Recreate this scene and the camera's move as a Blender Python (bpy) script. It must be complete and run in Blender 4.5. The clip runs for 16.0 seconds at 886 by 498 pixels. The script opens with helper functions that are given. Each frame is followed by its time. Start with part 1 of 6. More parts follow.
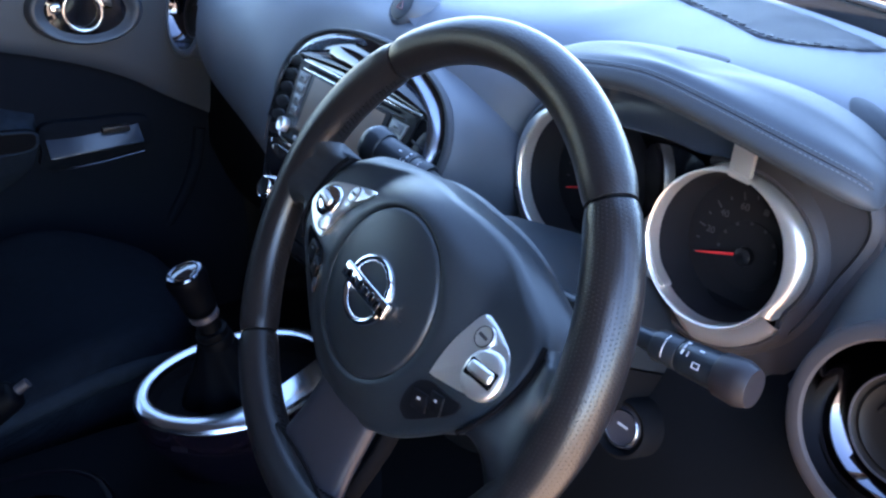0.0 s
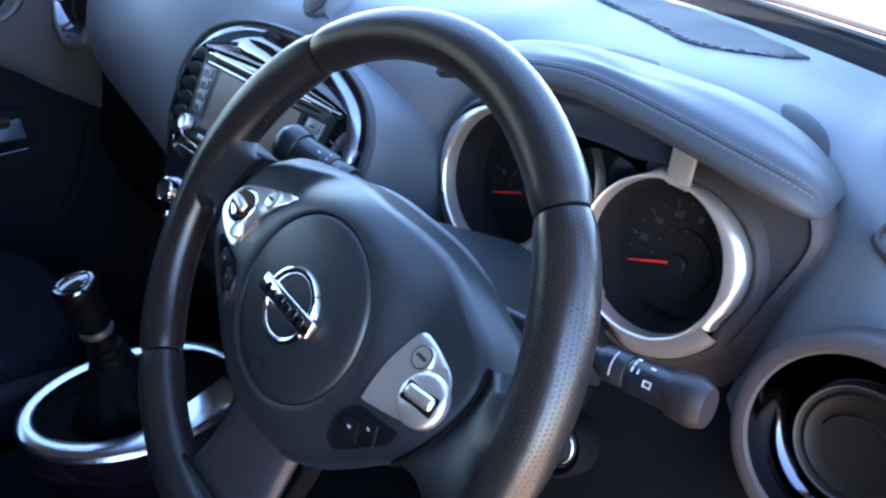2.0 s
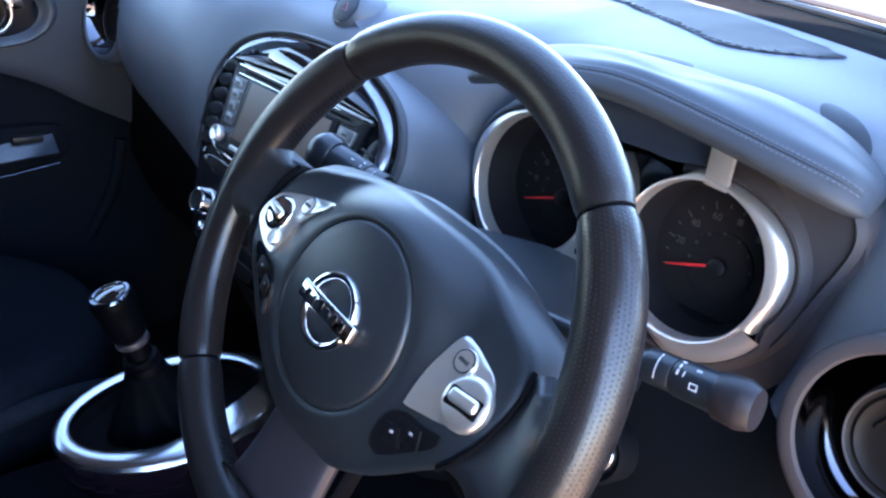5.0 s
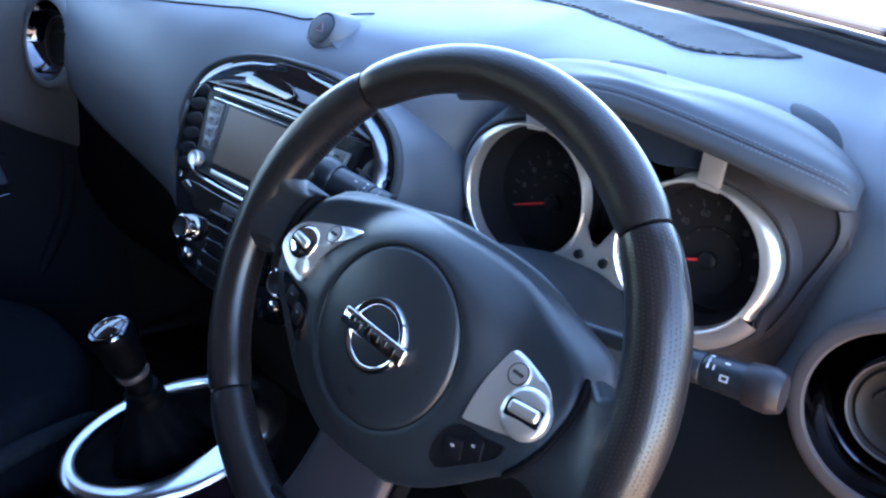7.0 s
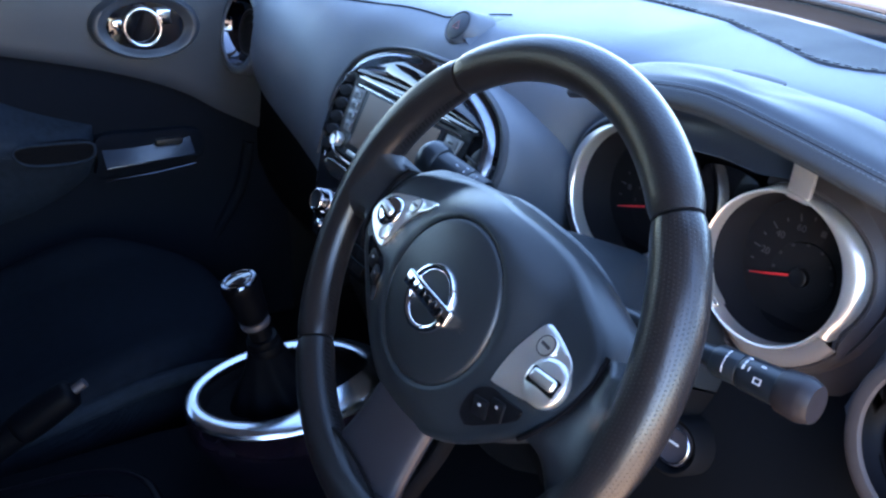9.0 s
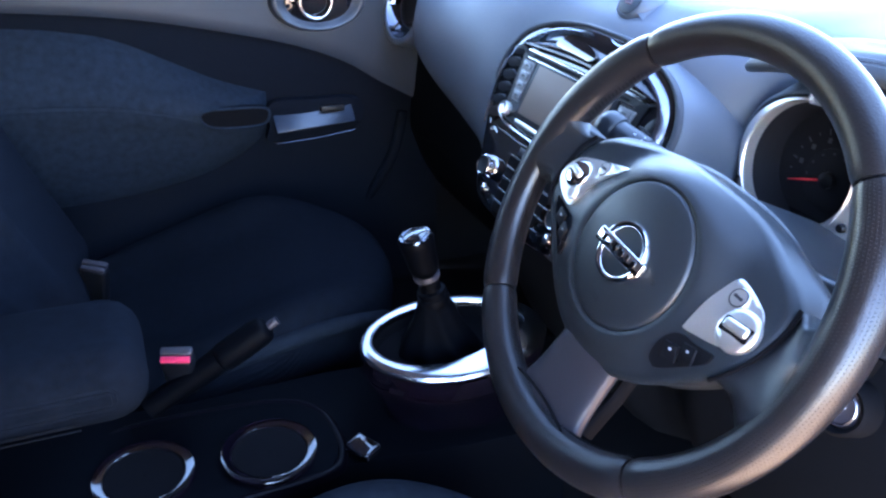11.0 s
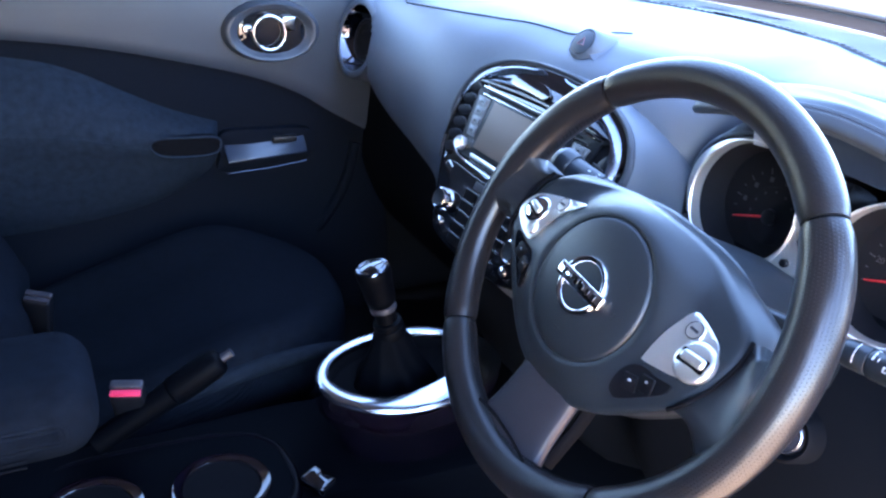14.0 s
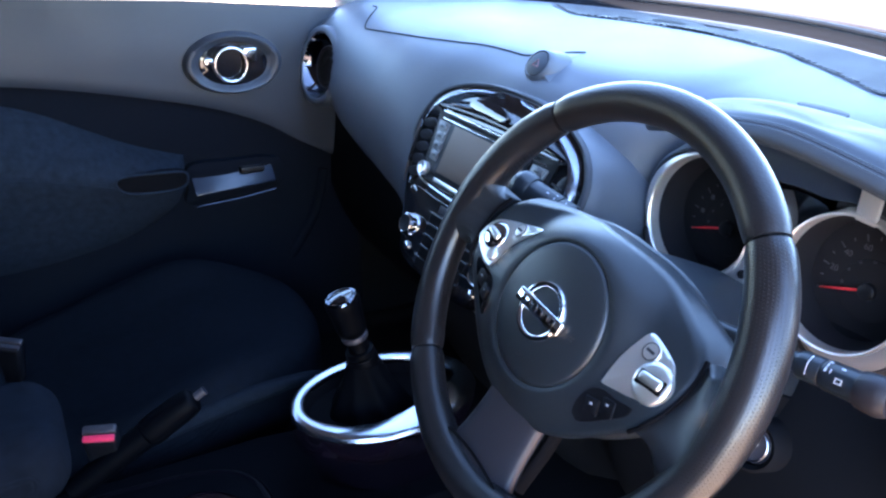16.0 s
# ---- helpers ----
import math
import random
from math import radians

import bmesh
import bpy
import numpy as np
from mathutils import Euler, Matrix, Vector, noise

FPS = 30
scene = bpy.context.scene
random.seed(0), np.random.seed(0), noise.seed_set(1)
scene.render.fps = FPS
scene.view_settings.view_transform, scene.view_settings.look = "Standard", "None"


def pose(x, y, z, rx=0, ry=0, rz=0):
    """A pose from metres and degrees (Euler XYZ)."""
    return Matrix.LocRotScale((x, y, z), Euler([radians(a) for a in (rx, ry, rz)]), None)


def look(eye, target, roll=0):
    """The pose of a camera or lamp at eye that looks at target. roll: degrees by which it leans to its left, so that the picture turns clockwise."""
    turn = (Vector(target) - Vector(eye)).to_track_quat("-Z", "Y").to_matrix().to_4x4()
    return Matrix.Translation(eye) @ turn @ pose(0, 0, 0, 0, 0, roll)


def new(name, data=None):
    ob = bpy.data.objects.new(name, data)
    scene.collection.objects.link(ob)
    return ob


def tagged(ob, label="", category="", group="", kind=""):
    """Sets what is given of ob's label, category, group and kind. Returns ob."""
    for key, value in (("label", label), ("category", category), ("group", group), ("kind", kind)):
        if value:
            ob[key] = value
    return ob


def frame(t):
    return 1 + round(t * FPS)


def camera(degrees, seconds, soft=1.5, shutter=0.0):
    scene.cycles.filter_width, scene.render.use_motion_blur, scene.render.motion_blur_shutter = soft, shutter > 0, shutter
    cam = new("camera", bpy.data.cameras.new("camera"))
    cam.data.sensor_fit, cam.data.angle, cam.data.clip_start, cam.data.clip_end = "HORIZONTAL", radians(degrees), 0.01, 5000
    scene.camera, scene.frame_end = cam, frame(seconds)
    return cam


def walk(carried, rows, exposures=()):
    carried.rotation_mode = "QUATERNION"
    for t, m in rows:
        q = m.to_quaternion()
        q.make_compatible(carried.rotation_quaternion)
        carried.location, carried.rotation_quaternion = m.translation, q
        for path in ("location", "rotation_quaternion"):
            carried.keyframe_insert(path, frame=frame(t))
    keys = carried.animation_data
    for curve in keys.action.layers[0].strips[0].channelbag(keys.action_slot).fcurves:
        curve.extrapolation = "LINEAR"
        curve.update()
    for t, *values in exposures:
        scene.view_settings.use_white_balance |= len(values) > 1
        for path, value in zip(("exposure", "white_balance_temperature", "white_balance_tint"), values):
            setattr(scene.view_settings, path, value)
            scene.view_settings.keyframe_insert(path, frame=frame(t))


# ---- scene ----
cam = camera(59.2, 16.0, soft=2.4)
PATH = [
    (0, (0.408, -0.261, 1.269), (-1.036, 0.797, 0.377), 3.4),
    (0.5, (0.411, -0.268, 1.27), (-1.049, 0.789, 0.402), 4.6),
    (1, (0.413, -0.278, 1.271), (-1.04, 0.779, 0.393), 2.5),
    (1.5, (0.397, -0.289, 1.275), (-0.949, 0.897, 0.39), 1.5),
    (2, (0.364, -0.25, 1.253), (-0.931, 1.004, 0.386), 6.7),
    (2.5, (0.356, -0.248, 1.244), (-0.95, 0.978, 0.354), 5.8),
    (3, (0.342, -0.248, 1.219), (-0.994, 0.949, 0.334), 5.9),
    (3.5, (0.359, -0.252, 1.214), (-1.037, 0.881, 0.338), 7.4),
    (4, (0.368, -0.232, 1.219), (-1.052, 0.887, 0.363), 6.6),
    (6.5, (0.326, -0.319, 1.28), (-0.86, 1.044, 0.423), 3.1),
    (7, (0.321, -0.323, 1.273), (-0.883, 1.026, 0.417), 3.5),
    (7.5, (0.331, -0.303, 1.278), (-0.875, 1.02, 0.387), 2.5),
    (8, (0.355, -0.284, 1.27), (-0.976, 0.913, 0.379), 1.5),
    (8.5, (0.385, -0.281, 1.266), (-1.059, 0.8, 0.403), 2.6),
    (9, (0.408, -0.288, 1.266), (-1.099, 0.717, 0.42), 3.9),
    (9.5, (0.42, -0.287, 1.278), (-1.145, 0.562, 0.367), 0.7),
    (10, (0.435, -0.32, 1.274), (-1.201, 0.341, 0.332), 1.4),
    (12.5, (0.429, -0.395, 1.28), (-1.135, 0.515, 0.428), 4.8),
    (13, (0.43, -0.396, 1.281), (-1.137, 0.514, 0.435), 4.9),
    (13.5, (0.425, -0.395, 1.28), (-1.152, 0.497, 0.432), 4.6),
    (14, (0.433, -0.398, 1.282), (-1.15, 0.491, 0.441), 4.8),
    (14.5, (0.434, -0.391, 1.284), (-1.151, 0.488, 0.438), 3.6),
    (15, (0.438, -0.39, 1.284), (-1.144, 0.476, 0.42), 2.2),
    (15.5, (0.437, -0.388, 1.289), (-1.142, 0.506, 0.446), 2.6),
    (16, (0.441, -0.381, 1.301), (-1.132, 0.552, 0.491), 2.2),
]
EXPOSURES = [(0.0, 4.16, 6400, 20), (1.5, 4.26, 6400, 19), (4.2, 4.42, 6550, 21), (7.0, 4.28, 6400, 19), (9.6, 4.12, 6350, 20), (10.0, 5.03, 6350, 23), (12.3, 5.03, 6350, 24), (15.5, 4.96, 6300, 24), (16.0, 4.50, 6250, 21)]
walk(cam, [(t, look(eye, target, roll)) for t, eye, target, roll in PATH], EXPOSURES)
SKY, SUN = 0.15, 5.0

SILL = 1.0                      # height of the steering wheel's centre

# ---- world and light ----
world = bpy.data.worlds.new("sky")
scene.world = world
world.use_nodes = True
wn = world.node_tree.nodes
sky = wn.new("ShaderNodeTexSky")
sky.sky_type, sky.sun_disc = "NISHITA", False
sky.sun_elevation, sky.sun_rotation = radians(27), radians(169)
sky.air_density, sky.dust_density, sky.ozone_density = 1.1, 0.3, 3.0
wn["Background"].inputs["Strength"].default_value = SKY
world.node_tree.links.new(sky.outputs[0], wn["Background"].inputs["Color"])

sun = new("sun", bpy.data.lights.new("sun", "SUN"))
sun.data.energy, sun.data.angle, sun.data.color = SUN, radians(0.6), (1.0, 0.93, 0.82)
sun.matrix_world = look((1.65, -8.6, 4.45), (0, 0, 0))


# ---- materials ----
def material(name, base, rough=0.5, metal=0.0, vary=0.15, grain=400.0, bump=0.05, coat=0.0, spec=0.5, sheen=0.0, stain=9.0):
    m = bpy.data.materials.new(name)
    m.use_nodes = True
    nt = m.node_tree
    N, link = nt.nodes, nt.links.new
    b = N["Principled BSDF"]
    tc = N.new("ShaderNodeTexCoord")
    big, small = N.new("ShaderNodeTexNoise"), N.new("ShaderNodeTexNoise")
    big.inputs["Scale"].default_value, small.inputs["Scale"].default_value = stain, grain
    big.inputs["Detail"].default_value, small.inputs["Detail"].default_value = 5.0, 2.0
    link(tc.outputs["Object"], big.inputs["Vector"])
    link(tc.outputs["Object"], small.inputs["Vector"])
    mix = N.new("ShaderNodeMix")
    mix.data_type = "RGBA"
    lo = [c * (1 - vary) for c in base]
    hi = [min(1, c * (1 + vary)) for c in base]
    mix.inputs[6].default_value, mix.inputs[7].default_value = (*lo, 1), (*hi, 1)
    link(big.outputs["Fac"], mix.inputs[0])
    link(mix.outputs[2], b.inputs["Base Color"])
    rr = N.new("ShaderNodeMapRange")
    rr.inputs["To Min"].default_value, rr.inputs["To Max"].default_value = max(0.02, rough * 0.85), min(1, rough * 1.15)
    link(big.outputs["Fac"], rr.inputs["Value"])
    link(rr.outputs[0], b.inputs["Roughness"])
    b.inputs["Metallic"].default_value = metal
    b.inputs["Specular IOR Level"].default_value = spec
    b.inputs["Coat Weight"].default_value = coat
    b.inputs["Coat Roughness"].default_value = 0.04
    b.inputs["Sheen Weight"].default_value = sheen
    b.inputs["Sheen Roughness"].default_value = 0.4
    if bump:
        bp = N.new("ShaderNodeBump")
        bp.inputs["Strength"].default_value, bp.inputs["Distance"].default_value = bump, 0.0006
        link(small.outputs["Fac"], bp.inputs["Height"])
        link(bp.outputs[0], b.inputs["Normal"])
    return m


def glow(name, base, power):
    m = material(name, base, 0.4, bump=0)
    b = m.node_tree.nodes["Principled BSDF"]
    b.inputs["Emission Color"].default_value, b.inputs["Emission Strength"].default_value = (*base, 1), power
    return m


def dotted(name, base, rough, pitch_u, pitch_v, hole=0.27):
    """Leather with punched holes, laid out by the mesh's own UV in metres."""
    m = material(name, base, rough, grain=900.0, bump=0.2, spec=0.48)
    N, link = m.node_tree.nodes, m.node_tree.links.new
    b = N["Principled BSDF"]
    uv = N.new("ShaderNodeUVMap")
    sep = N.new("ShaderNodeSeparateXYZ")
    link(uv.outputs[0], sep.inputs[0])

    def mth(op, a, c=None):
        n = N.new("ShaderNodeMath")
        n.operation = op
        for i, v in enumerate((a, c)):
            if v is None:
                continue
            if isinstance(v, (int, float)):
                n.inputs[i].default_value = v
            else:
                link(v, n.inputs[i])
        return n.outputs[0]
    u, v = mth("DIVIDE", sep.outputs[0], pitch_u), mth("DIVIDE", sep.outputs[1], pitch_v)
    row = mth("FLOOR", v)
    shift = mth("MULTIPLY", mth("MODULO", row, 2.0), 0.5)
    fu = mth("SUBTRACT", mth("FRACT", mth("ADD", u, shift)), 0.5)
    fv = mth("SUBTRACT", mth("FRACT", v), 0.5)
    d = mth("SQRT", mth("ADD", mth("MULTIPLY", fu, fu), mth("MULTIPLY", fv, fv)))
    mr = N.new("ShaderNodeMapRange")
    mr.inputs["From Min"].default_value, mr.inputs["From Max"].default_value = hole * 0.7, hole
    link(d, mr.inputs["Value"])
    mix = N.new("ShaderNodeMix")
    mix.data_type = "RGBA"
    mix.inputs[6].default_value = (0.003, 0.003, 0.003, 1)
    old = b.inputs["Base Color"].links[0].from_socket
    link(old, mix.inputs[7])
    link(mr.outputs[0], mix.inputs[0])
    link(mix.outputs[2], b.inputs["Base Color"])
    bp = N.new("ShaderNodeBump")
    bp.inputs["Strength"].default_value, bp.inputs["Distance"].default_value = 0.8, 0.0006
    link(mr.outputs[0], bp.inputs["Height"])
    link(b.inputs["Normal"].links[0].from_socket, bp.inputs["Normal"])
    link(bp.outputs[0], b.inputs["Normal"])
    return m


def woven(name, base, scale, rough=0.95):
    m = material(name, base, rough, vary=0.5, grain=scale, bump=0.0, spec=0.03, sheen=0.0, stain=70.0)
    N, link = m.node_tree.nodes, m.node_tree.links.new
    b = N["Principled BSDF"]
    tc = N.new("ShaderNodeTexCoord")
    hs = []
    for axis in ("X", "Y"):
        w = N.new("ShaderNodeTexWave")
        w.bands_direction = axis
        w.inputs["Scale"].default_value, w.inputs["Distortion"].default_value = scale, 0.4
        link(tc.outputs["Object"], w.inputs["Vector"])
        hs.append(w)
    mx = N.new("ShaderNodeMath")
    mx.operation = "MULTIPLY"
    link(hs[0].outputs["Fac"], mx.inputs[0])
    link(hs[1].outputs["Fac"], mx.inputs[1])
    bp = N.new("ShaderNodeBump")
    bp.inputs["Strength"].default_value, bp.inputs["Distance"].default_value = 0.7, 0.0012
    link(mx.outputs[0], bp.inputs["Height"])
    link(bp.outputs[0], b.inputs["Normal"])
    return m


DASH = material("dash_plastic", (0.066, 0.076, 0.092), 0.48, vary=0.08, grain=1500, bump=0.25, spec=0.42)
DASH_RIM = material("dark_grey_dash_rim", (0.034, 0.037, 0.044), 0.55, vary=0.08, grain=1500, bump=0.25, spec=0.25)
DASH_PAD = material("dash_pad", (0.031, 0.038, 0.048), 0.54, vary=0.10, grain=1100, bump=0.3, spec=0.26)
TRIM_DARK = material("dark_trim_plastic", (0.012, 0.012, 0.014), 0.45, grain=1400, bump=0.2, spec=0.3)
HOUSING = material("cluster_housing_plastic", (0.036, 0.032, 0.035), 0.55, grain=1400, bump=0.2, spec=0.25)
BLACK = material("black_plastic", (0.0036, 0.0042, 0.0062), 0.45, grain=1200, bump=0.15, spec=0.22)
DOOR_BLACK = material("matt_black_door_plastic", (0.0036, 0.0050, 0.0083), 0.8, grain=1200, bump=0.2, spec=0.06)
GATE = material("satin_chrome", (0.50, 0.53, 0.57), 0.20, metal=1.0, vary=0.04, bump=0)
GAITER = material("gaiter_leather", (0.0013, 0.0017, 0.0028), 0.7, grain=500, bump=0.4, spec=0.02)
DEEP = material("deep_black", (0.003, 0.003, 0.004), 0.9, bump=0, spec=0.08)
LEATHER = material("black_leather", (0.0095, 0.0090, 0.0105), 0.36, vary=0.14, grain=700, bump=0.45, spec=0.5)
PERF = dotted("perforated_leather", (0.0100, 0.0090, 0.0102), 0.29, 0.0026, 0.0026, 0.22)
SPOKE = dotted("spoke_leather", (0.0130, 0.0150, 0.0185), 0.34, 0.0026, 0.0026, 0.18)
PAD = material("wheel_pad_plastic", (0.0135, 0.0178, 0.0228), 0.40, vary=0.08, grain=1300, bump=0.25, spec=0.5)
SATIN = material("satin_silver", (0.86, 0.84, 0.80), 0.34, metal=0.9, vary=0.06, bump=0.02)
SMOKE = material("smoke_satin_plastic", (0.040, 0.037, 0.045), 0.38, metal=0.25, vary=0.06, bump=0.02)
BEZEL = material("bezel_silver", (0.74, 0.71, 0.67), 0.31, metal=0.85, vary=0.05, bump=0.02)
ARCH = material("smoke_chrome", (0.45, 0.48, 0.54), 0.22, metal=1.0, vary=0.04, bump=0)
CHROME = material("chrome", (0.85, 0.86, 0.88), 0.07, metal=1.0, vary=0.03, bump=0)
GLOSS = material("gloss_black", (0.006, 0.006, 0.008), 0.06, vary=0.1, bump=0, coat=1.0)
TRAY_LIP = material("tray_lip_plastic", (0.002, 0.0016, 0.003), 0.3, vary=0.1, bump=0, spec=0.05)
BOWL = material("smoked_chrome_bowl", (0.095, 0.095, 0.110), 0.06, metal=1.0, vary=0.1, bump=0)
GLOSS_PAINT = material("gloss_console_paint", (0.003, 0.002, 0.004), 0.06, vary=0.1, bump=0, coat=1.0)
# Blue base stands in for sky reflected in the ledge and visor lining.
SKY_SHEEN = material("sky_tinted_satin", (0.016, 0.024, 0.040), 0.24, vary=0.1, bump=0, spec=0.5)
SEAT = woven("seat_fabric", (0.0075, 0.010, 0.0150), 420)
PETAL = material("vent_petal_plastic", (0.020, 0.022, 0.028), 0.34, grain=1300, bump=0.1)
BUTTON = material("grey_button_plastic", (0.10, 0.103, 0.11), 0.3, bump=0)
# Blacks darkened below plain black plastic for the shade under dash and console.
SHADED_LOWER = material("shaded_lower_dash_plastic", (0.0020, 0.0025, 0.0038), 0.8, grain=1200, bump=0.2, spec=0.08)
SHADED_CONSOLE = material("shaded_console_plastic", (0.0012, 0.0017, 0.0029), 0.7, grain=1200, bump=0.15, spec=0.03)
# Grey vent plastic browned and lightened for warm ground light on the driver's side.
WARM_SURROUND = material("warm_lit_vent_plastic", (0.044, 0.037, 0.038), 0.55, grain=1300, bump=0.2, spec=0.2)
KNOB = material("dark_knob_leather", (0.0011, 0.0014, 0.0024), 0.5, grain=700, bump=0.5, spec=0.04)
DARK_CHROME = material("dark_chrome", (0.14, 0.15, 0.18), 0.12, metal=1.0, vary=0.04, bump=0)
MESH = woven("seat_mesh_fabric", (0.013, 0.017, 0.023), 170)
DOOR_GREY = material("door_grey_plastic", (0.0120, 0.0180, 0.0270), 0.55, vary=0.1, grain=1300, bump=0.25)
DOOR_CLOTH = woven("door_cloth", (0.018, 0.025, 0.036), 500)
CARPET = material("carpet", (0.005, 0.005, 0.006), 0.95, vary=0.3, grain=300, bump=0.8, spec=0.1)
SCREEN = material("screen_glass", (0.175, 0.125, 0.090), 0.5, vary=0.05, bump=0, spec=0.2)
DIAL = material("dial_face", (0.006, 0.006, 0.008), 0.6, vary=0.1, bump=0, spec=0.2)
PRINT = material("white_print", (0.34, 0.36, 0.39), 0.5, bump=0)
PRINT_DIM = material("dim_print", (0.034, 0.034, 0.038), 0.5, bump=0)
PRINT_FAINT = material("faint_print", (0.016, 0.016, 0.018), 0.5, bump=0)
THREAD = material("grey_thread", (0.10, 0.11, 0.125), 0.7, bump=0)
RED = glow("red_needle", (0.50, 0.02, 0.025), 0.006)
FAINT_RED = material("faint_red_print", (0.16, 0.06, 0.07), 0.5, bump=0)
RED_PLASTIC = material("red_plastic", (0.75, 0.04, 0.10), 0.35, bump=0)
HEADLINER = material("headliner_cloth", (0.055, 0.055, 0.06), 0.9, grain=800, bump=0.3, spec=0.1)
PILLAR = material("pillar_trim", (0.22, 0.22, 0.23), 0.7, grain=800, bump=0.3)
DISH = material("dark_dish_plastic", (0.030, 0.034, 0.042), 0.4, grain=1300, bump=0.2)
GRILLE = material("grille_plastic", (0.027, 0.029, 0.035), 0.5, grain=900, bump=0.3)
FRIT = material("screen_border_black", (0.004, 0.004, 0.005), 0.9, bump=0, spec=0.03)
FLAP = material("brown_black_flap", (0.0070, 0.0058, 0.0054), 0.45, vary=0.1, bump=0.05, spec=0.12)
END_CAP = material("brown_black_cap", (0.015, 0.013, 0.016), 0.45, grain=900, bump=0.15, spec=0.35)
WHITE_MARK = material("small_white_print", (0.42, 0.44, 0.48), 0.5, bump=0)
SHADED_BEZEL = material("shaded_bezel_satin", (0.20, 0.185, 0.185), 0.42, metal=0.4, vary=0.06, grain=1300, bump=0.05)
# Wheel pad plastic darkened to stand in for shade on the column shroud.
SHADE_GREY = material("shade_darkened_plastic", (0.0105, 0.0145, 0.0190), 0.5, vary=0.08, grain=1300, bump=0.2, spec=0.3)
STALK = material("satin_black_stalk_plastic", (0.0085, 0.0120, 0.0165), 0.36, grain=1200, bump=0.1, spec=0.5)
# Ground colour raised and warmed to bounce warm light into the cabin.
WARM_GROUND = material("warm_bounce_ground", (0.42, 0.29, 0.185), 0.9, vary=0.25, grain=60, bump=0.6, stain=0.8)
GLASS = bpy.data.materials.new("window_glass")
GLASS.use_nodes = True
_g = GLASS.node_tree
_gl, _tr, _mx = (_g.nodes.new(k) for k in ("ShaderNodeBsdfGlossy", "ShaderNodeBsdfTransparent", "ShaderNodeMixShader"))
_mx.inputs[0].default_value = 0.015
_gl.inputs["Roughness"].default_value = 0.02
_tr.inputs["Color"].default_value = (0.90, 0.94, 0.92, 1)
_g.links.new(_tr.outputs[0], _mx.inputs[1])
_g.links.new(_gl.outputs[0], _mx.inputs[2])
_g.links.new(_mx.outputs[0], _g.nodes["Material Output"].inputs["Surface"])
# Side glass darkened only to cut the light coming through the passenger window.
DIM_GLASS = GLASS.copy()
DIM_GLASS.name = "light_cutting_side_glass"
for _n in DIM_GLASS.node_tree.nodes:
    if _n.bl_idname == "ShaderNodeBsdfTransparent":
        _n.inputs["Color"].default_value = (0.50, 0.54, 0.54, 1)


# ---- mesh helpers ----
def thing(name, label, category, m=None, group="", kind=""):
    ob = new(name)
    ob.empty_display_size = 0.05
    if m is not None:
        ob.matrix_world = m
    return tagged(ob, label, category, group, kind)


def mesh_ob(name, bm, mat, smooth=True, angle=40):
    me = bpy.data.meshes.new(name)
    bmesh.ops.recalc_face_normals(bm, faces=bm.faces)
    bm.to_mesh(me)
    bm.free()
    me.materials.append(mat)
    if smooth:
        me.shade_smooth()
        me.set_sharp_from_angle(angle=radians(angle))
    return new(name, me)


def part(name, bm, mat, parent, label="", angle=40):
    ob = mesh_ob(name, bm, mat, True, angle)
    ob.parent = parent
    if label:
        ob["label"] = label
    return ob


def solid(name, bm, mat, label, category, kind="", angle=40, group=""):
    return tagged(mesh_ob(name, bm, mat, True, angle), label, category, group, kind)


def B():
    return bmesh.new()


def grid(bm, rows, closed_u=False, closed_v=False, uvs=None):
    """A sheet through rows of points; the same count in each row."""
    vs = [[bm.verts.new(p) for p in r] for r in rows]
    n, m = len(vs), len(vs[0])
    lay = bm.loops.layers.uv.verify() if uvs else None
    for i in range(n if closed_u else n - 1):
        for j in range(m if closed_v else m - 1):
            ids = ((i, j), (i, j + 1), (i + 1, j + 1), (i + 1, j))
            f = bm.faces.new([vs[a % n][b % m] for a, b in ids])
            if lay:
                for lp, (a, b) in zip(f.loops, ids):
                    lp[lay].uv = uvs(a, b)
    return vs


def cap(bm, ring):
    try:
        bm.faces.new(ring)
    except ValueError:
        pass


def box(bm, cx, cy, cz, sx, sy, sz, bevel=0.002, seg=2, m=None):
    r = bmesh.ops.create_cube(bm, size=1.0, matrix=Matrix.Translation((cx, cy, cz)) @ Matrix.Diagonal((sx, sy, sz, 1)))
    vs = r["verts"]
    if bevel:
        es = list({e for v in vs for e in v.link_edges})
        out = bmesh.ops.bevel(bm, geom=es, offset=min(bevel, 0.49 * min(sx, sy, sz)), segments=seg, affect="EDGES", profile=0.5)
        vs = list({v for f in out["faces"] for v in f.verts} | {v for v in vs if v.is_valid})
        seen, stack = set(vs), list(vs)
        while stack:
            for e in stack.pop().link_edges:
                for v in e.verts:
                    if v not in seen:
                        seen.add(v)
                        stack.append(v)
        vs = list(seen)
    if m is not None:
        bmesh.ops.transform(bm, matrix=m, verts=vs)
    return bm


def lathe(bm, prof, m=None, seg=48, sx=1.0, sy=1.0, cap_ends=True):
    """Turns (radius, height) pairs about z; m places it."""
    m = m or Matrix()
    rows = []
    for r, h in prof:
        rows.append([m @ Vector((sx * r * math.cos(a), sy * r * math.sin(a), h)) for a in (2 * math.pi * k / seg for k in range(seg))])
    vs = grid(bm, rows, closed_v=True)
    if cap_ends:
        cap(bm, vs[0][::-1])
        cap(bm, vs[-1])
    return bm


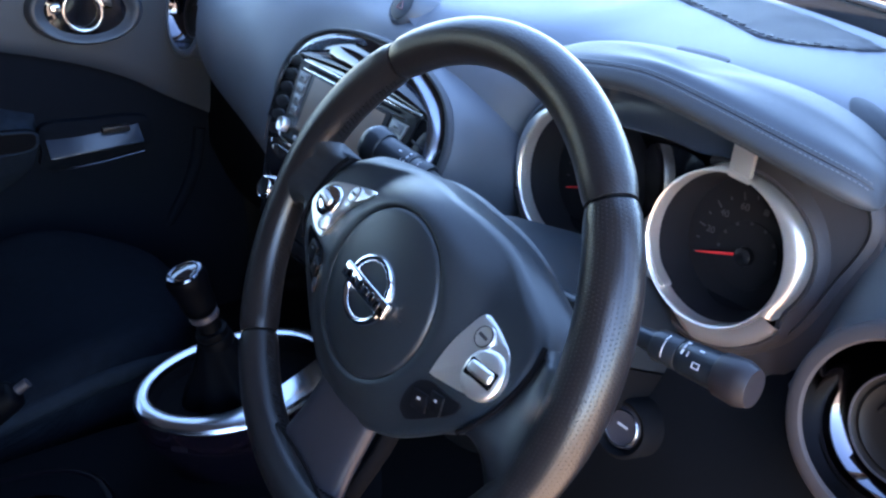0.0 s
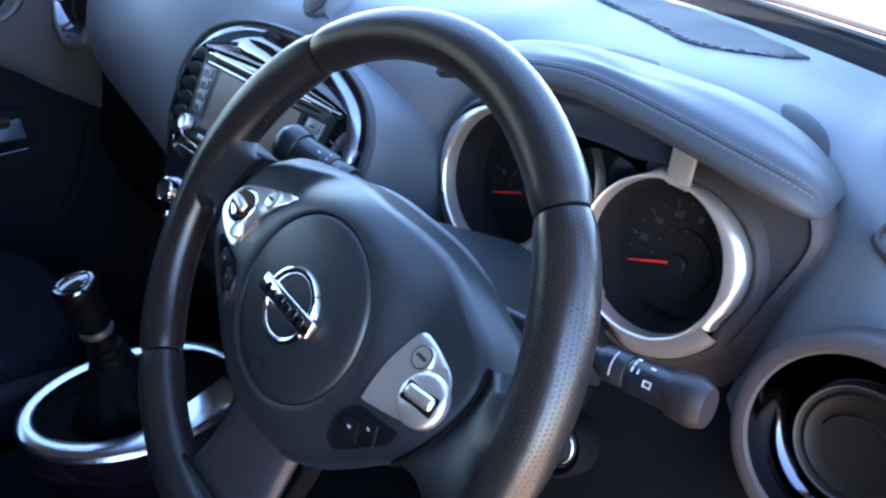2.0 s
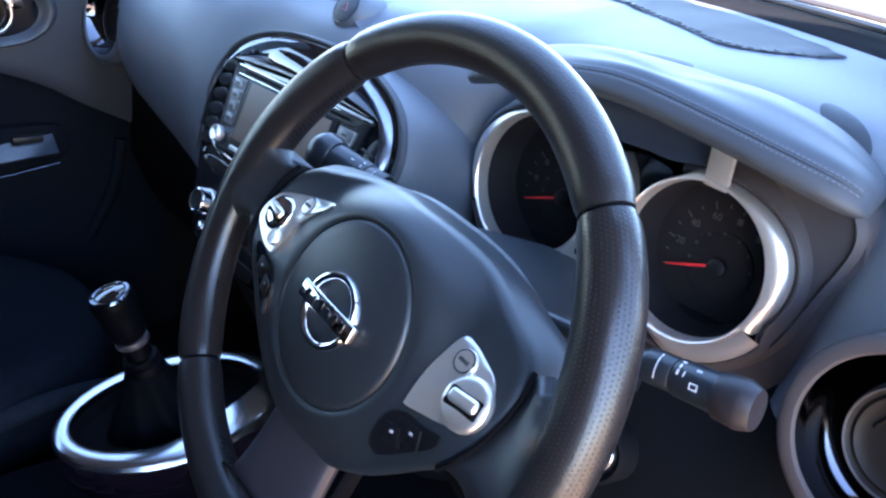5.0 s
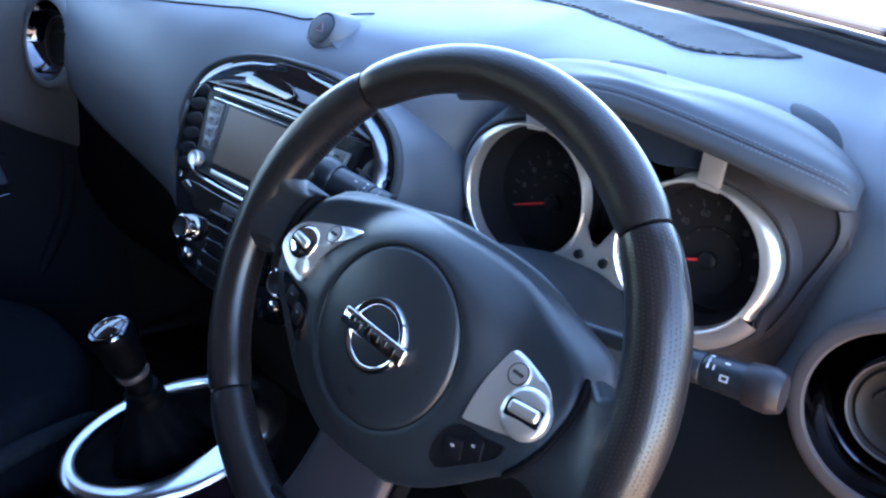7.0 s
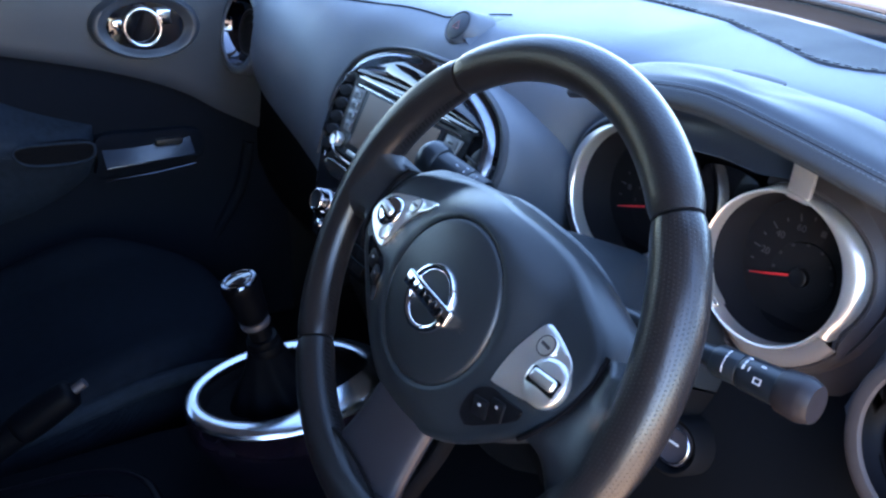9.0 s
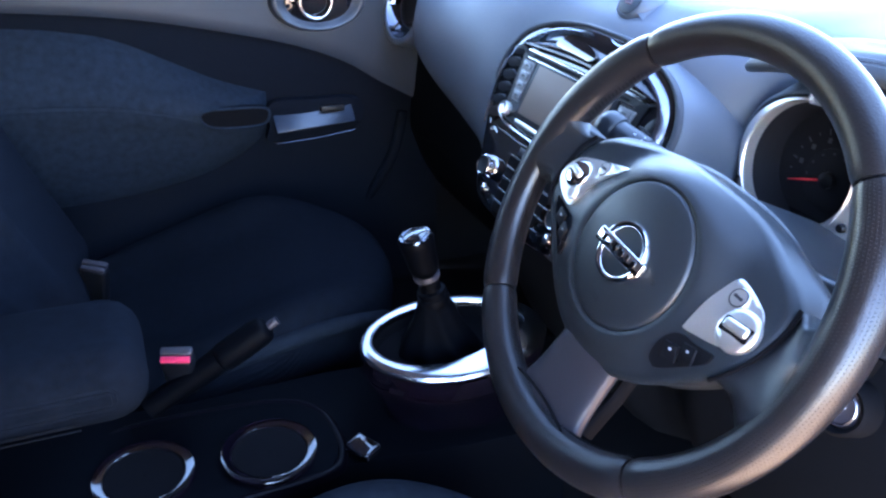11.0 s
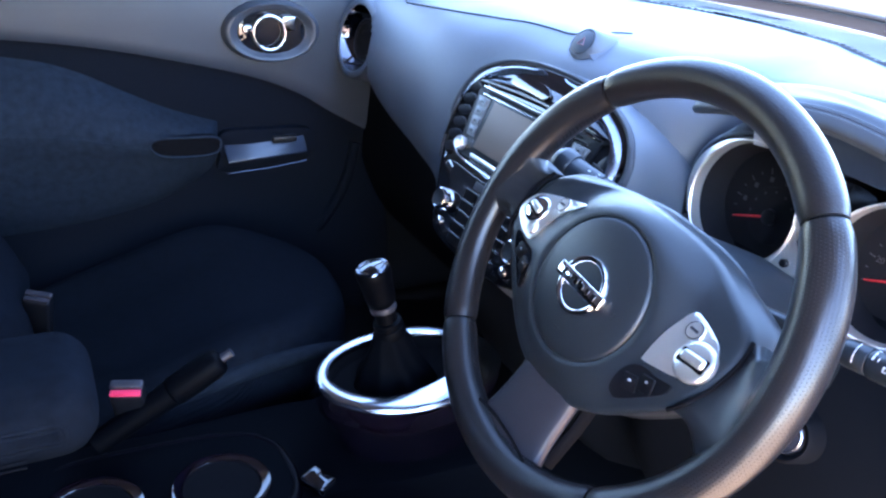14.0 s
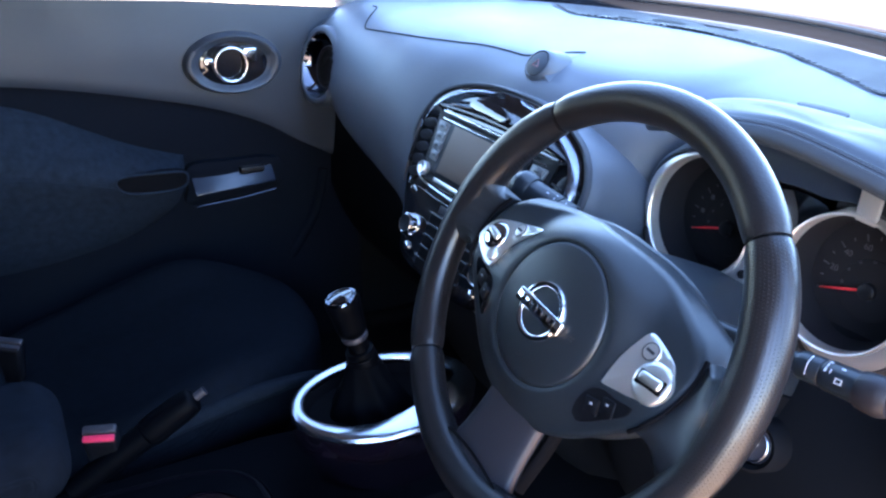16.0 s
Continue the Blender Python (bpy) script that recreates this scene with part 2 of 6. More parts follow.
def spline(pts, n, closed=False):
    """Catmull-Rom through the points."""
    P = [Vector(p) for p in pts]
    k = len(P)
    out = []
    segs = k if closed else k - 1
    for i in range(n if closed else n + 1):
        u = i / n * segs
        a = min(int(u), segs - 1)
        f = u - a
        g = (lambda j: P[j % k]) if closed else (lambda j: P[min(max(j, 0), k - 1)])
        p0, p1, p2, p3 = g(a - 1), g(a), g(a + 1), g(a + 2)
        out.append(0.5 * ((2 * p1) + (p2 - p0) * f + (2 * p0 - 5 * p1 + 4 * p2 - p3) * f * f + (3 * p1 - p0 - 3 * p2 + p3) * f ** 3))
    return out


def tube(bm, pts, r, seg=10, closed=False, flat=1.0):
    pts = [Vector(p) for p in pts]
    n = len(pts)
    rows = []
    up = Vector((0.12, 0.31, 0.94))
    for i, p in enumerate(pts):
        d = (pts[(i + 1) % n] - pts[i - 1]) if closed else (pts[min(i + 1, n - 1)] - pts[max(i - 1, 0)])
        d.normalize()
        a = up - d * up.dot(d)
        if a.length < 1e-3:
            a = Vector((1, 0, 0)) - d * d.x
        a.normalize()
        b = d.cross(a)
        rr = r(i / max(1, n - 1)) if callable(r) else r
        rows.append([p + a * (rr * math.cos(2 * math.pi * k / seg)) + b * (rr * flat * math.sin(2 * math.pi * k / seg)) for k in range(seg)])
        up = a
    vs = grid(bm, rows, closed_u=closed, closed_v=True)
    if not closed:
        cap(bm, vs[0][::-1])
        cap(bm, vs[-1])
    return bm


def plate(bm, outline, top, thick, bulge=0.0, rings=4, edge=0.0008, m=None):
    """A thin solid with a smooth outline (x, y); top is its height or a function of (x, y)."""
    m = m or Matrix()
    cx = sum(p[0] for p in outline) / len(outline)
    cy = sum(p[1] for p in outline) / len(outline)
    h = top if callable(top) else (lambda x, y: top)
    rows = []
    for k in range(rings + 1):
        s = k / rings
        rows.append([(cx + (x - cx) * s * (1 - edge * 0), cy + (y - cy) * s) for x, y in outline])
    P = []
    for k, r in enumerate(rows[1:]):
        s = (k + 1) / rings
        P.append([m @ Vector((x, y, h(x, y) + bulge * (1 - s * s) - (edge if k == rings - 1 else 0))) for x, y in r])
    inner = P[-1]
    P.insert(len(P) - 1, [m @ Vector((cx + (x - cx) * 0.985, cy + (y - cy) * 0.985, h(x, y))) for x, y in outline])
    P.append([m @ Vector((x, y, h(x, y) - thick)) for x, y in outline])
    vs = grid(bm, P, closed_v=True)
    c = bm.verts.new(m @ Vector((cx, cy, h(cx, cy) + bulge)))
    n = len(outline)
    for j in range(n):
        bm.faces.new((c, vs[0][(j + 1) % n], vs[0][j]))
    cap(bm, vs[-1])
    return bm


def smooth_outline(pts, n=40):
    return [(p.x, p.y) for p in spline([(x, y, 0) for x, y in pts], n, closed=True)]


def frame_at(o, x, z):
    """A pose with its origin, x axis and z axis given."""
    x, z = Vector(x).normalized(), Vector(z).normalized()
    y = z.cross(x).normalized()
    x = y.cross(z)
    m = Matrix((x, y, z)).transposed().to_4x4()
    m.translation = Vector(o)
    return m


def smoothstep(a, b, x):
    t = min(1, max(0, (x - a) / (b - a)))
    return t * t * (3 - 2 * t)


# ---- the large structure ----
def screen_base(x):
    """How far ahead the foot of the windscreen lies at x."""
    u = x + 0.385
    return 0.665 - 0.95 * u * u + 0.5 * u ** 4


bm = B()
box(bm, 0, 0, -0.02, 300, 300, 0.04, bevel=0)
solid("ground", bm, WARM_GROUND, "pale car park ground, colour warmed to bounce light into the cabin", "ground", "structure")

bm = B()
box(bm, -0.385, -0.45, 0.34, 1.60, 2.5, 0.04, bevel=0.004)
solid("floor", bm, CARPET, "black carpeted floor of the car", "floor", "structure")

bm = B()
xs = [-1.22 + 1.67 * i / 24 for i in range(25)]
rows = []
for k in range(13):
    y = -1.75 + 1.77 * k / 12
    rows.append([(x, y, 1.50 - 0.10 * abs((x + 0.385) / 0.83) ** 3 - 0.05 * ((k - 6) / 6) ** 2) for x in xs])
vs = grid(bm, rows)
bmesh.ops.solidify(bm, geom=bm.faces[:], thickness=0.03)
solid("ceiling", bm, HEADLINER, "grey cloth headliner of the car", "ceiling", "structure")

# walls that close the car behind and ahead
# rear wall reaches roof height, unseen, to block light from behind
bm = B()
box(bm, -0.385, -1.72, 0.90, 1.62, 0.05, 1.16, bevel=0.01)
solid("wall_rear", bm, TRIM_DARK, "unseen dark rear wall of the cabin, raised to block light", "wall", "structure")
for name, x, y in (("wall_kick_left", -1.150, 0.50), ("wall_kick_right", 0.42, 0.60)):
    bm = B()
    box(bm, x, y, 0.69, 0.05, 0.62 - 2 * abs(y - 0.5), 0.72, bevel=0.01)
    solid(name, bm, BLACK, "black kick panel beside the footwell", "wall", "structure")
bm = B()
box(bm, -0.385, 0.78, 0.70, 1.62, 0.05, 0.75, bevel=0.01)
solid("wall_front", bm, DEEP, "black bulkhead ahead of the footwells", "wall", "structure")
# unseen; carried up and forward past the door post to block light
bm = B()
box(bm, 0.41, -1.18, 0.90, 0.08, 1.12, 1.14, bevel=0.02)
box(bm, 0.40, -0.4, 0.40, 0.10, 1.5, 0.14, bevel=0.02)
solid("wall_driver_side", bm, TRIM_DARK, "dark side trim and door post behind the driver, raised to block light", "wall", "structure")

# the driver's door stands wide open beside the doorway
bm = B()
DM = pose(0.47, 0.34, 0.0, 0, 0, -4)
box(bm, 0.50, 0.0, 0.78, 1.00, 0.10, 0.72, bevel=0.03, m=DM)
box(bm, 0.92, 0.0, 1.28, 0.10, 0.06, 0.34, bevel=0.02, m=DM)
box(bm, 0.52, 0.0, 1.44, 0.86, 0.06, 0.06, bevel=0.02, m=DM)
solid("wall_open_driver_door", bm, TRIM_DARK, "dark trim of the wide open driver's door", "wall", "structure")

# plain dark panel added behind the camera to block light through the doorway
bm = B()
box(bm, 0.62, -0.70, 0.95, 0.34, 0.06, 1.16, bevel=0.02)
solid("wall_light_block", bm, TRIM_DARK, "plain dark panel added to block light behind the open doorway", "wall", "structure")

# windscreen
def screen_top(x):
    u = x + 0.385
    return 0.00 - 0.16 * u * u


bm = B()
rows = []
for k in range(9):
    f = k / 8
    rows.append([(x, screen_base(x) * (1 - f) + screen_top(x) * f + 0.03 * math.sin(math.pi * f), 1.14 + 0.335 * f - 0.05 * f * abs((x + 0.385) / 0.8) ** 3) for x in [-1.12 + 1.47 * i / 30 for i in range(31)]])
grid(bm, rows)
windscreen = solid("window_1", bm, GLASS, "clear laminated windscreen of the car", "windscreen", "structure")
windscreen.visible_shadow = False

bm = B()
xs = [-1.12 + 1.47 * i / 48 for i in range(49)]
rows = []
for dy, dz in ((-0.004, 0.003), (0.004, 0.010), (0.03, 0.015), (0.06, 0.017), (0.062, 0.0), (0.0, -0.02), (-0.004, 0.003)):
    rows.append([(x, screen_base(x) + dy, 1.137 + dz) for x in xs])
grid(bm, rows)
solid("trim_cowl", bm, FRIT, "black border and cowl along the windscreen's foot", "trim", "structure")

# resting wiper outside the windscreen
wiper = thing("wiper", "black wiper arm resting along the windscreen's foot", "wiper", pose(-0.1, 0.66, 1.16))
WINV = wiper.matrix_world.inverted()
bm = B()
tube(bm, [WINV @ Vector((x, screen_base(x) + 0.050, 1.163 + 0.004 * math.sin(3 * (x + 0.4)))) for x in [-0.75 + 1.05 * i / 20 for i in range(21)]], 0.005, 8)
part("arm", bm, SMOKE, wiper, "dull grey arm")
bm = B()
tube(bm, [WINV @ Vector((x, screen_base(x) + 0.030, 1.160)) for x in [-0.85 + 1.10 * i / 20 for i in range(21)]], 0.004, 8)
part("blade", bm, BLACK, wiper, "black rubber blade")

# pillars beside the windscreen
for side, x0, x1 in (("left", -1.13, -1.02), ("right", 0.36, 0.25)):
    bm = B()
    tube(bm, spline([(x0, screen_base(x0) + 0.02, 1.08), (x0 * 0.75 + x1 * 0.25, 0.22, 1.27), (x1, -0.04, 1.46)], 16), 0.035, 14)
    solid("trim_pillar_" + side, bm, PILLAR, "grey plastic trim of the windscreen pillar", "pillar", "structure")

# ---- dashboard ----
SECTIONS = {
    -1.14: ((.36, 1.120), (.30, 1.110), (.255, 1.090), (.218, 1.055), (.205, 1.000), (.207, .955), (.220, .930), (.25, .915), (.36, .905)),
    -1.03: ((.40, 1.138), (.31, 1.122), (.246, 1.102), (.208, 1.060), (.195, 1.000), (.197, .955), (.210, .925), (.24, .910), (.36, .900)),
    -0.88: ((0, 1.14), (.42, 1.132), (.28, 1.112), (.205, 1.07), (.172, 1.005), (.170, .945), (.183, .906), (.218, .886), (.36, .875)),
    -0.70: ((0, 1.142), (.46, 1.135), (.29, 1.122), (.205, 1.085), (.160, 1.015), (.150, .940), (.166, .886), (.202, .858), (.34, .845)),
    -0.60: ((0, 1.142), (.47, 1.135), (.30, 1.124), (.218, 1.095), (.170, 1.03), (.145, .945), (.152, .878), (.182, .842), (.30, .828)),
    -0.52: ((0, 1.142), (.48, 1.135), (.30, 1.124), (.235, 1.105), (.195, 1.05), (.158, .955), (.128, .870), (.13, .815), (.22, .79)),
    -0.375: ((0, 1.142), (.48, 1.135), (.30, 1.124), (.245, 1.108), (.213, 1.080), (.165, .985), (.125, .89), (.11, .83), (.16, .77)),
    -0.29: ((0, 1.142), (.48, 1.134), (.305, 1.122), (.252, 1.104), (.219, 1.070), (.180, .980), (.142, .89), (.13, .83), (.17, .77)),
    -0.23: ((0, 1.142), (.48, 1.134), (.318, 1.118), (.268, 1.096), (.236, 1.056), (.204, .975), (.160, .89), (.15, .83), (.18, .77)),
    -0.210: ((0, 1.142), (.48, 1.132), (.33, 1.116), (.275, 1.090), (.244, 1.050), (.216, .970), (.186, .89), (.172, .83), (.19, .77)),
    -0.176: ((0, 1.142), (.48, 1.130), (.35, 1.112), (.300, 1.085), (.274, 1.035), (.250, .965), (.215, .90), (.185, .84), (.19, .77)),
    -0.150: ((0, 1.142), (.48, 1.130), (.36, 1.112), (.335, 1.085), (.325, 1.03), (.30, .965), (.235, .90), (.19, .84), (.19, .77)),
    0.0: ((0, 1.142), (.46, 1.130), (.36, 1.114), (.335, 1.085), (.325, 1.03), (.305, .965), (.245, .90), (.195, .84), (.19, .77)),
    0.15: ((0, 1.142), (.40, 1.126), (.345, 1.108), (.328, 1.08), (.318, 1.02), (.295, .96), (.235, .90), (.195, .84), (.19, .77)),
    0.185: ((0, 1.140), (.35, 1.122), (.315, 1.10), (.285, 1.065), (.262, 1.015), (.240, .955), (.215, .90), (.195, .84), (.19, .77)),
    0.235: ((0, 1.138), (.325, 1.112), (.275, 1.085), (.245, 1.045), (.225, .995), (.213, .935), (.205, .88), (.20, .83), (.20, .77)),
    0.30: ((0, 1.130), (.32, 1.108), (.275, 1.082), (.240, 1.045), (.218, .995), (.210, .935), (.208, .88), (.205, .83), (.21, .77)),
    0.37: ((.36, 1.120), (.32, 1.105), (.285, 1.08), (.26, 1.04), (.25, .99), (.248, .93), (.248, .88), (.25, .83), (.26, .77)),
}


def dash_controls(x):
    ks = sorted(SECTIONS)
    x = min(max(x, ks[0]), ks[-1])
    i = max(j for j in range(len(ks) - 1) if ks[j] <= x)
    t = (x - ks[i]) / (ks[i + 1] - ks[i])
    out = []
    for c in range(9):
        def val(j, d):
            j = min(max(j, 0), len(ks) - 1)
            v = SECTIONS[ks[j]][c][d]
            return screen_base(ks[j]) - 0.003 if (c == 0 and d == 0 and v == 0) else v
        q = []
        for d in (0, 1):
            v0, v1, v2, v3 = (val(i + k, d) for k in (-1, 0, 1, 2))
            x0, x1, x2, x3 = (ks[min(max(i + k, 0), len(ks) - 1)] for k in (-1, 0, 1, 2))
            h = x2 - x1
            s = (v2 - v1) / h
            m1 = 0.5 * (s + (v1 - v0) / (x1 - x0)) if x1 > x0 and (v1 - v0) * s > 0 else 0
            m2 = 0.5 * (s + (v3 - v2) / (x3 - x2)) if x3 > x2 and (v3 - v2) * s > 0 else 0
            if s:
                m1, m2 = max(-3 * abs(s), min(3 * abs(s), m1)), max(-3 * abs(s), min(3 * abs(s), m2))
            q.append((2 * t ** 3 - 3 * t * t + 1) * v1 + (t ** 3 - 2 * t * t + t) * h * m1 + (3 * t * t - 2 * t ** 3) * v2 + (t ** 3 - t * t) * h * m2)
        out.append((x, q[0], q[1]))
    return out


def dash_top_z(x, y):
    """Height of the dashboard's top at (x, y)."""
    pts = spline(dash_controls(x), 64)
    best = min(pts[:40], key=lambda p: abs(p.y - y))
    return best.z


dashboard = thing("dashboard", "grey soft-touch plastic dashboard with a rolled front edge", "dashboard", pose(-0.385, 0.3, 0.77))
INV = dashboard.matrix_world.inverted()
bm = B()


def dash_profile(x):
    """The upper panel's line; on the driver's side it stops above the knees."""
    c = dash_controls(x)
    f = smoothstep(-0.24, -0.17, x)
    pts = spline(c, 64)
    last = 64 * (1 - f) + 44 * f
    return [pts[int(u)].lerp(pts[min(int(u) + 1, 64)], u - int(u)) for u in (last * k / 44 for k in range(45))]


grid(bm, [[INV @ p for p in dash_profile(-1.14 + 1.51 * i / 150)] for i in range(151)])
VENT_AT = Vector((-1.021, 0.188, 1.000))
VENT_TO = Vector((0.10, -0.96, 0.20)).normalized()


def in_vent(p):
    d = p - VENT_AT
    return (d - VENT_TO * d.dot(VENT_TO)).length < 0.0770


bored = [f for f in bm.faces if all(in_vent(dashboard.matrix_world @ v.co) for v in f.verts)]
bmesh.ops.delete(bm, geom=bored, context="FACES")
part("upper_panel", bm, DASH, dashboard, "grey grained plastic upper panel", angle=70)

# dark lower dash: glovebox side and knee side
bm = B()
rows = []
for i in range(61):
    x = -1.14 + 1.51 * i / 60
    a = dash_controls(x)[8]
    mid = smoothstep(-0.62, -0.5, x) * (1 - smoothstep(-0.25, -0.15, x))
    drive = smoothstep(-0.2, -0.1, x)
    y1 = 0.250 * (1 - mid) * (1 - drive) + 0.175 * mid + 0.195 * drive * (1 - mid)
    e5 = dash_controls(x)[5]
    e7 = dash_controls(x)[7]
    k = smoothstep(-0.60, -0.70, x)
    top = (x, a[1] + 0.012 + (e7[1] + 0.004 - a[1] - 0.012) * k, a[2] + 0.015 + (e7[2] - a[2] - 0.011) * k) if x < -0.2 else (x, e5[1] + 0.008, e5[2] + 0.01)
    pts = [top, (x, y1 - 0.01, 0.755) if x < -0.2 else (x, y1 + 0.01, 0.86), (x, y1 + 0.00, 0.70), (x, y1 + 0.05, 0.60), (x, y1 + 0.14, 0.52), (x, 0.62, 0.42)]
    rows.append([INV @ p for p in spline(pts, 20)])
grid(bm, rows)
part("lower_panel", bm, SHADED_LOWER, dashboard, "black plastic lower panel with the glovebox", angle=70)

bm = B()
tube(bm, [INV @ (Vector(dash_controls(x)[5]) + Vector((0, -0.0006, -0.004 + 0.06 * (x + 0.21)))) for x in (-0.215 + 0.065 * i / 16 for i in range(17))], 0.0011, 6)
part("panel_joint", bm, DEEP, dashboard, "thin dark joint beside the dials")

# padded hood over the instruments
HOOD = thing("instrument_hood", "grey padded hood with light stitching over the instruments", "dash hood", pose(0.02, 0.3, 1.12))
HINV = HOOD.matrix_world.inverted()


HX, HW = 0.0140, 0.176


def hood_section(x, n=72):
    """The pad's closed line at x: a flat front lip, a seam, and a domed top."""
    u = (x - HX) / HW
    v = abs(u)
    e = max(0.0, 1 - v ** 7) ** 0.5
    front = 0.205 + 0.008 * v ** 3
    back = 0.345 - 0.025 * v ** 2
    mid = 0.272
    xr = math.hypot(x - 0.010, 0.03) - 0.026
    low = 1.1135 - 0.155 * xr - 0.012 * v ** 4
    seam = 1.1315 - 0.165 * xr - 0.008 * v ** 4
    ez = max(0.0, 1 - v ** 18) ** 0.5
    crest = 1.1325 + 0.0045 * smoothstep(0.03, -0.05, x) - 0.0025 * math.exp(-((x - 0.02) / 0.025) ** 2) - 0.036 * v ** 3.5
    front = mid + (front - mid) * (0.55 + 0.45 * e)
    back = mid + (back - mid) * (0.5 + 0.5 * e)
    zc = low + 0.35 * (crest - low)
    pts = [(back, low), (back, 0.55 * low + 0.45 * crest), (0.5 * (back + mid), crest - 0.005), (mid, crest), (front + 0.045, seam + 0.80 * (crest - seam) + 0.001), (front + 0.022, seam + 0.0072), (front + 0.0115, seam + 0.0032),
           (front + 0.0072, seam + 0.0004), (front + 0.0030, seam - 0.0034), (front, 0.45 * seam + 0.55 * low), (front + 0.0025, low + 0.0025), (front + 0.010, low), (mid, low - 0.001)]
    return spline([(x + 0.2 * u * v * (0.27 - y), y, zc + (z - zc) * (0.03 + 0.97 * ez)) for y, z in pts], n, closed=True)


def on_lip(x, step):
    """A point on the pad near its seam, counted in sections' steps."""
    s = hood_section(x, 78)
    k = int(step)
    return Vector(s[k]).lerp(Vector(s[k + 1]), step - k)


bm = B()
n = 72
rows = []
for i in range(n + 1):
    u = -math.cos(math.pi * i / n)
    rows.append([HINV @ p for p in hood_section(HX + HW * 0.9995 * u)])
vs = grid(bm, rows, closed_v=True)
cap(bm, vs[0])
cap(bm, vs[-1][::-1])
part("pad", bm, DASH_PAD, HOOD, "grey leather-look pad", angle=60)
bm = B()
tube(bm, [HINV @ (on_lip(-0.156 + 0.340 * i / 80, 42) + Vector((0, 0.0002, -0.0001))) for i in range(81)], 0.0007, 6)
part("seam", bm, TRIM_DARK, HOOD, "dark sunk seam")

bm = B()
for step, x0, count in ((45.5, -0.10, 86), (38.0, -0.09, 83)):
    for i in range(count):
        x = x0 + 0.0033 * i
        p, q = on_lip(x, step), on_lip(x + 0.0021, step)
        for w in (p, q):
            w.z += 0.0003
            w.y -= 0.0003
        tube(bm, [HINV @ p, HINV @ ((p + q) / 2 + Vector((0, -0.0002, 0.0003))), HINV @ q], 0.00034, 5)
stitch = part("stitching", bm, THREAD, HOOD, "light grey twin stitching")
stitch["kind"] = "stuff"

# demister slot near the windscreen
grille = thing("demister_grille", "dark demister grille let into the dashboard's top", "grille", pose(-0.36, 0.6, 1.14))
GINV = grille.matrix_world.inverted()


def slot_edges(f):
    x = -0.74 + 0.80 * f
    yb = screen_base(x)
    end = min(f, 1 - f) * 0.80
    w = 0.095 * smoothstep(-0.03, 0.13, end) * min(1.0, end / 0.02 + 0.05) ** 0.5
    return x, yb - 0.022 - w, yb - 0.022


bm = B()
rows = []
for i in range(61):
    x, ya, yb = slot_edges(0.5 - 0.5 * math.cos(math.pi * i / 60))
    rows.append([GINV @ Vector((x, ya + (yb - ya) * k / 6, dash_top_z(x, ya + (yb - ya) * k / 6) + 0.0014)) for k in range(7)])
grid(bm, rows)
bmesh.ops.solidify(bm, geom=bm.faces[:], thickness=0.004)
part("slot", bm, GRILLE, grille, "grey slatted slot")
for i in range(64):
    f = 0.03 + 0.94 * i / 63
    x, ya, yb = slot_edges(f)
    bm = B()
    box(bm, 0, 0, 0, 0.0065, 0.004, 0.0016, bevel=0.0005, seg=1, m=GINV @ Matrix.Translation((x, ya + 0.0060, dash_top_z(x, ya) + 0.0024)))
    part("tooth", bm, GRILLE, grille)

# ---- instrument cluster ----
CL = frame_at((0.0, 0.243, 1.006), (1, 0, 0), (0, -math.cos(radians(8)), math.sin(radians(8))))
cluster = thing("instrument_cluster", "two round dials with satin silver bezels under a hood", "instrument cluster", CL)
HO = [(0.012, 0.088), (0.05, 0.092), (0.10, 0.095), (0.158, 0.090), (0.192, 0.058), (0.180, 0.005), (0.160, -0.048), (0.118, -0.084), (0.060, -0.090), (0.012, -0.074)]
o = [(p.x, p.y) for p in spline([(x, y, 0) for x, y in HO], 60)]
bm = B()
grid(bm, [[(x * k, y * k, z) for x, y in o] for k, z in ((1.01, -0.075), (1.01, -0.030), (1.0, -0.020), (0.985, -0.016), (0.962, -0.0135), (0.95, -0.016), (0.945, -0.022))])
part("housing", bm, HOUSING, cluster, "brown-grey plastic housing")
bm = B()
plate(bm, smooth_outline([(0.97 * x, 0.95 * y) for x, y in HO] + [(-0.88 * x, 0.95 * y) for x, y in HO[::-1]], 80), -0.056, 0.004, rings=2)
part("backing", bm, DEEP, cluster, "black backing")


def outward(a, side):
    """Degrees above the outward level, for the angle a of a dial on that side."""
    q = math.degrees(a) if side > 0 else 180 - math.degrees(a)
    return (q + 180) % 360 - 180


def ring_width(q):
    """Width of a bezel's silver face: broad on the outer side, ending in a lip below."""
    if q < -27:
        return 0.0036
    w = 0.0036 + 0.0122 * math.exp(-((q - 16) / 40) ** 2)
    return w + 0.0034 * math.exp(-((q + 27) / 5.0) ** 2)


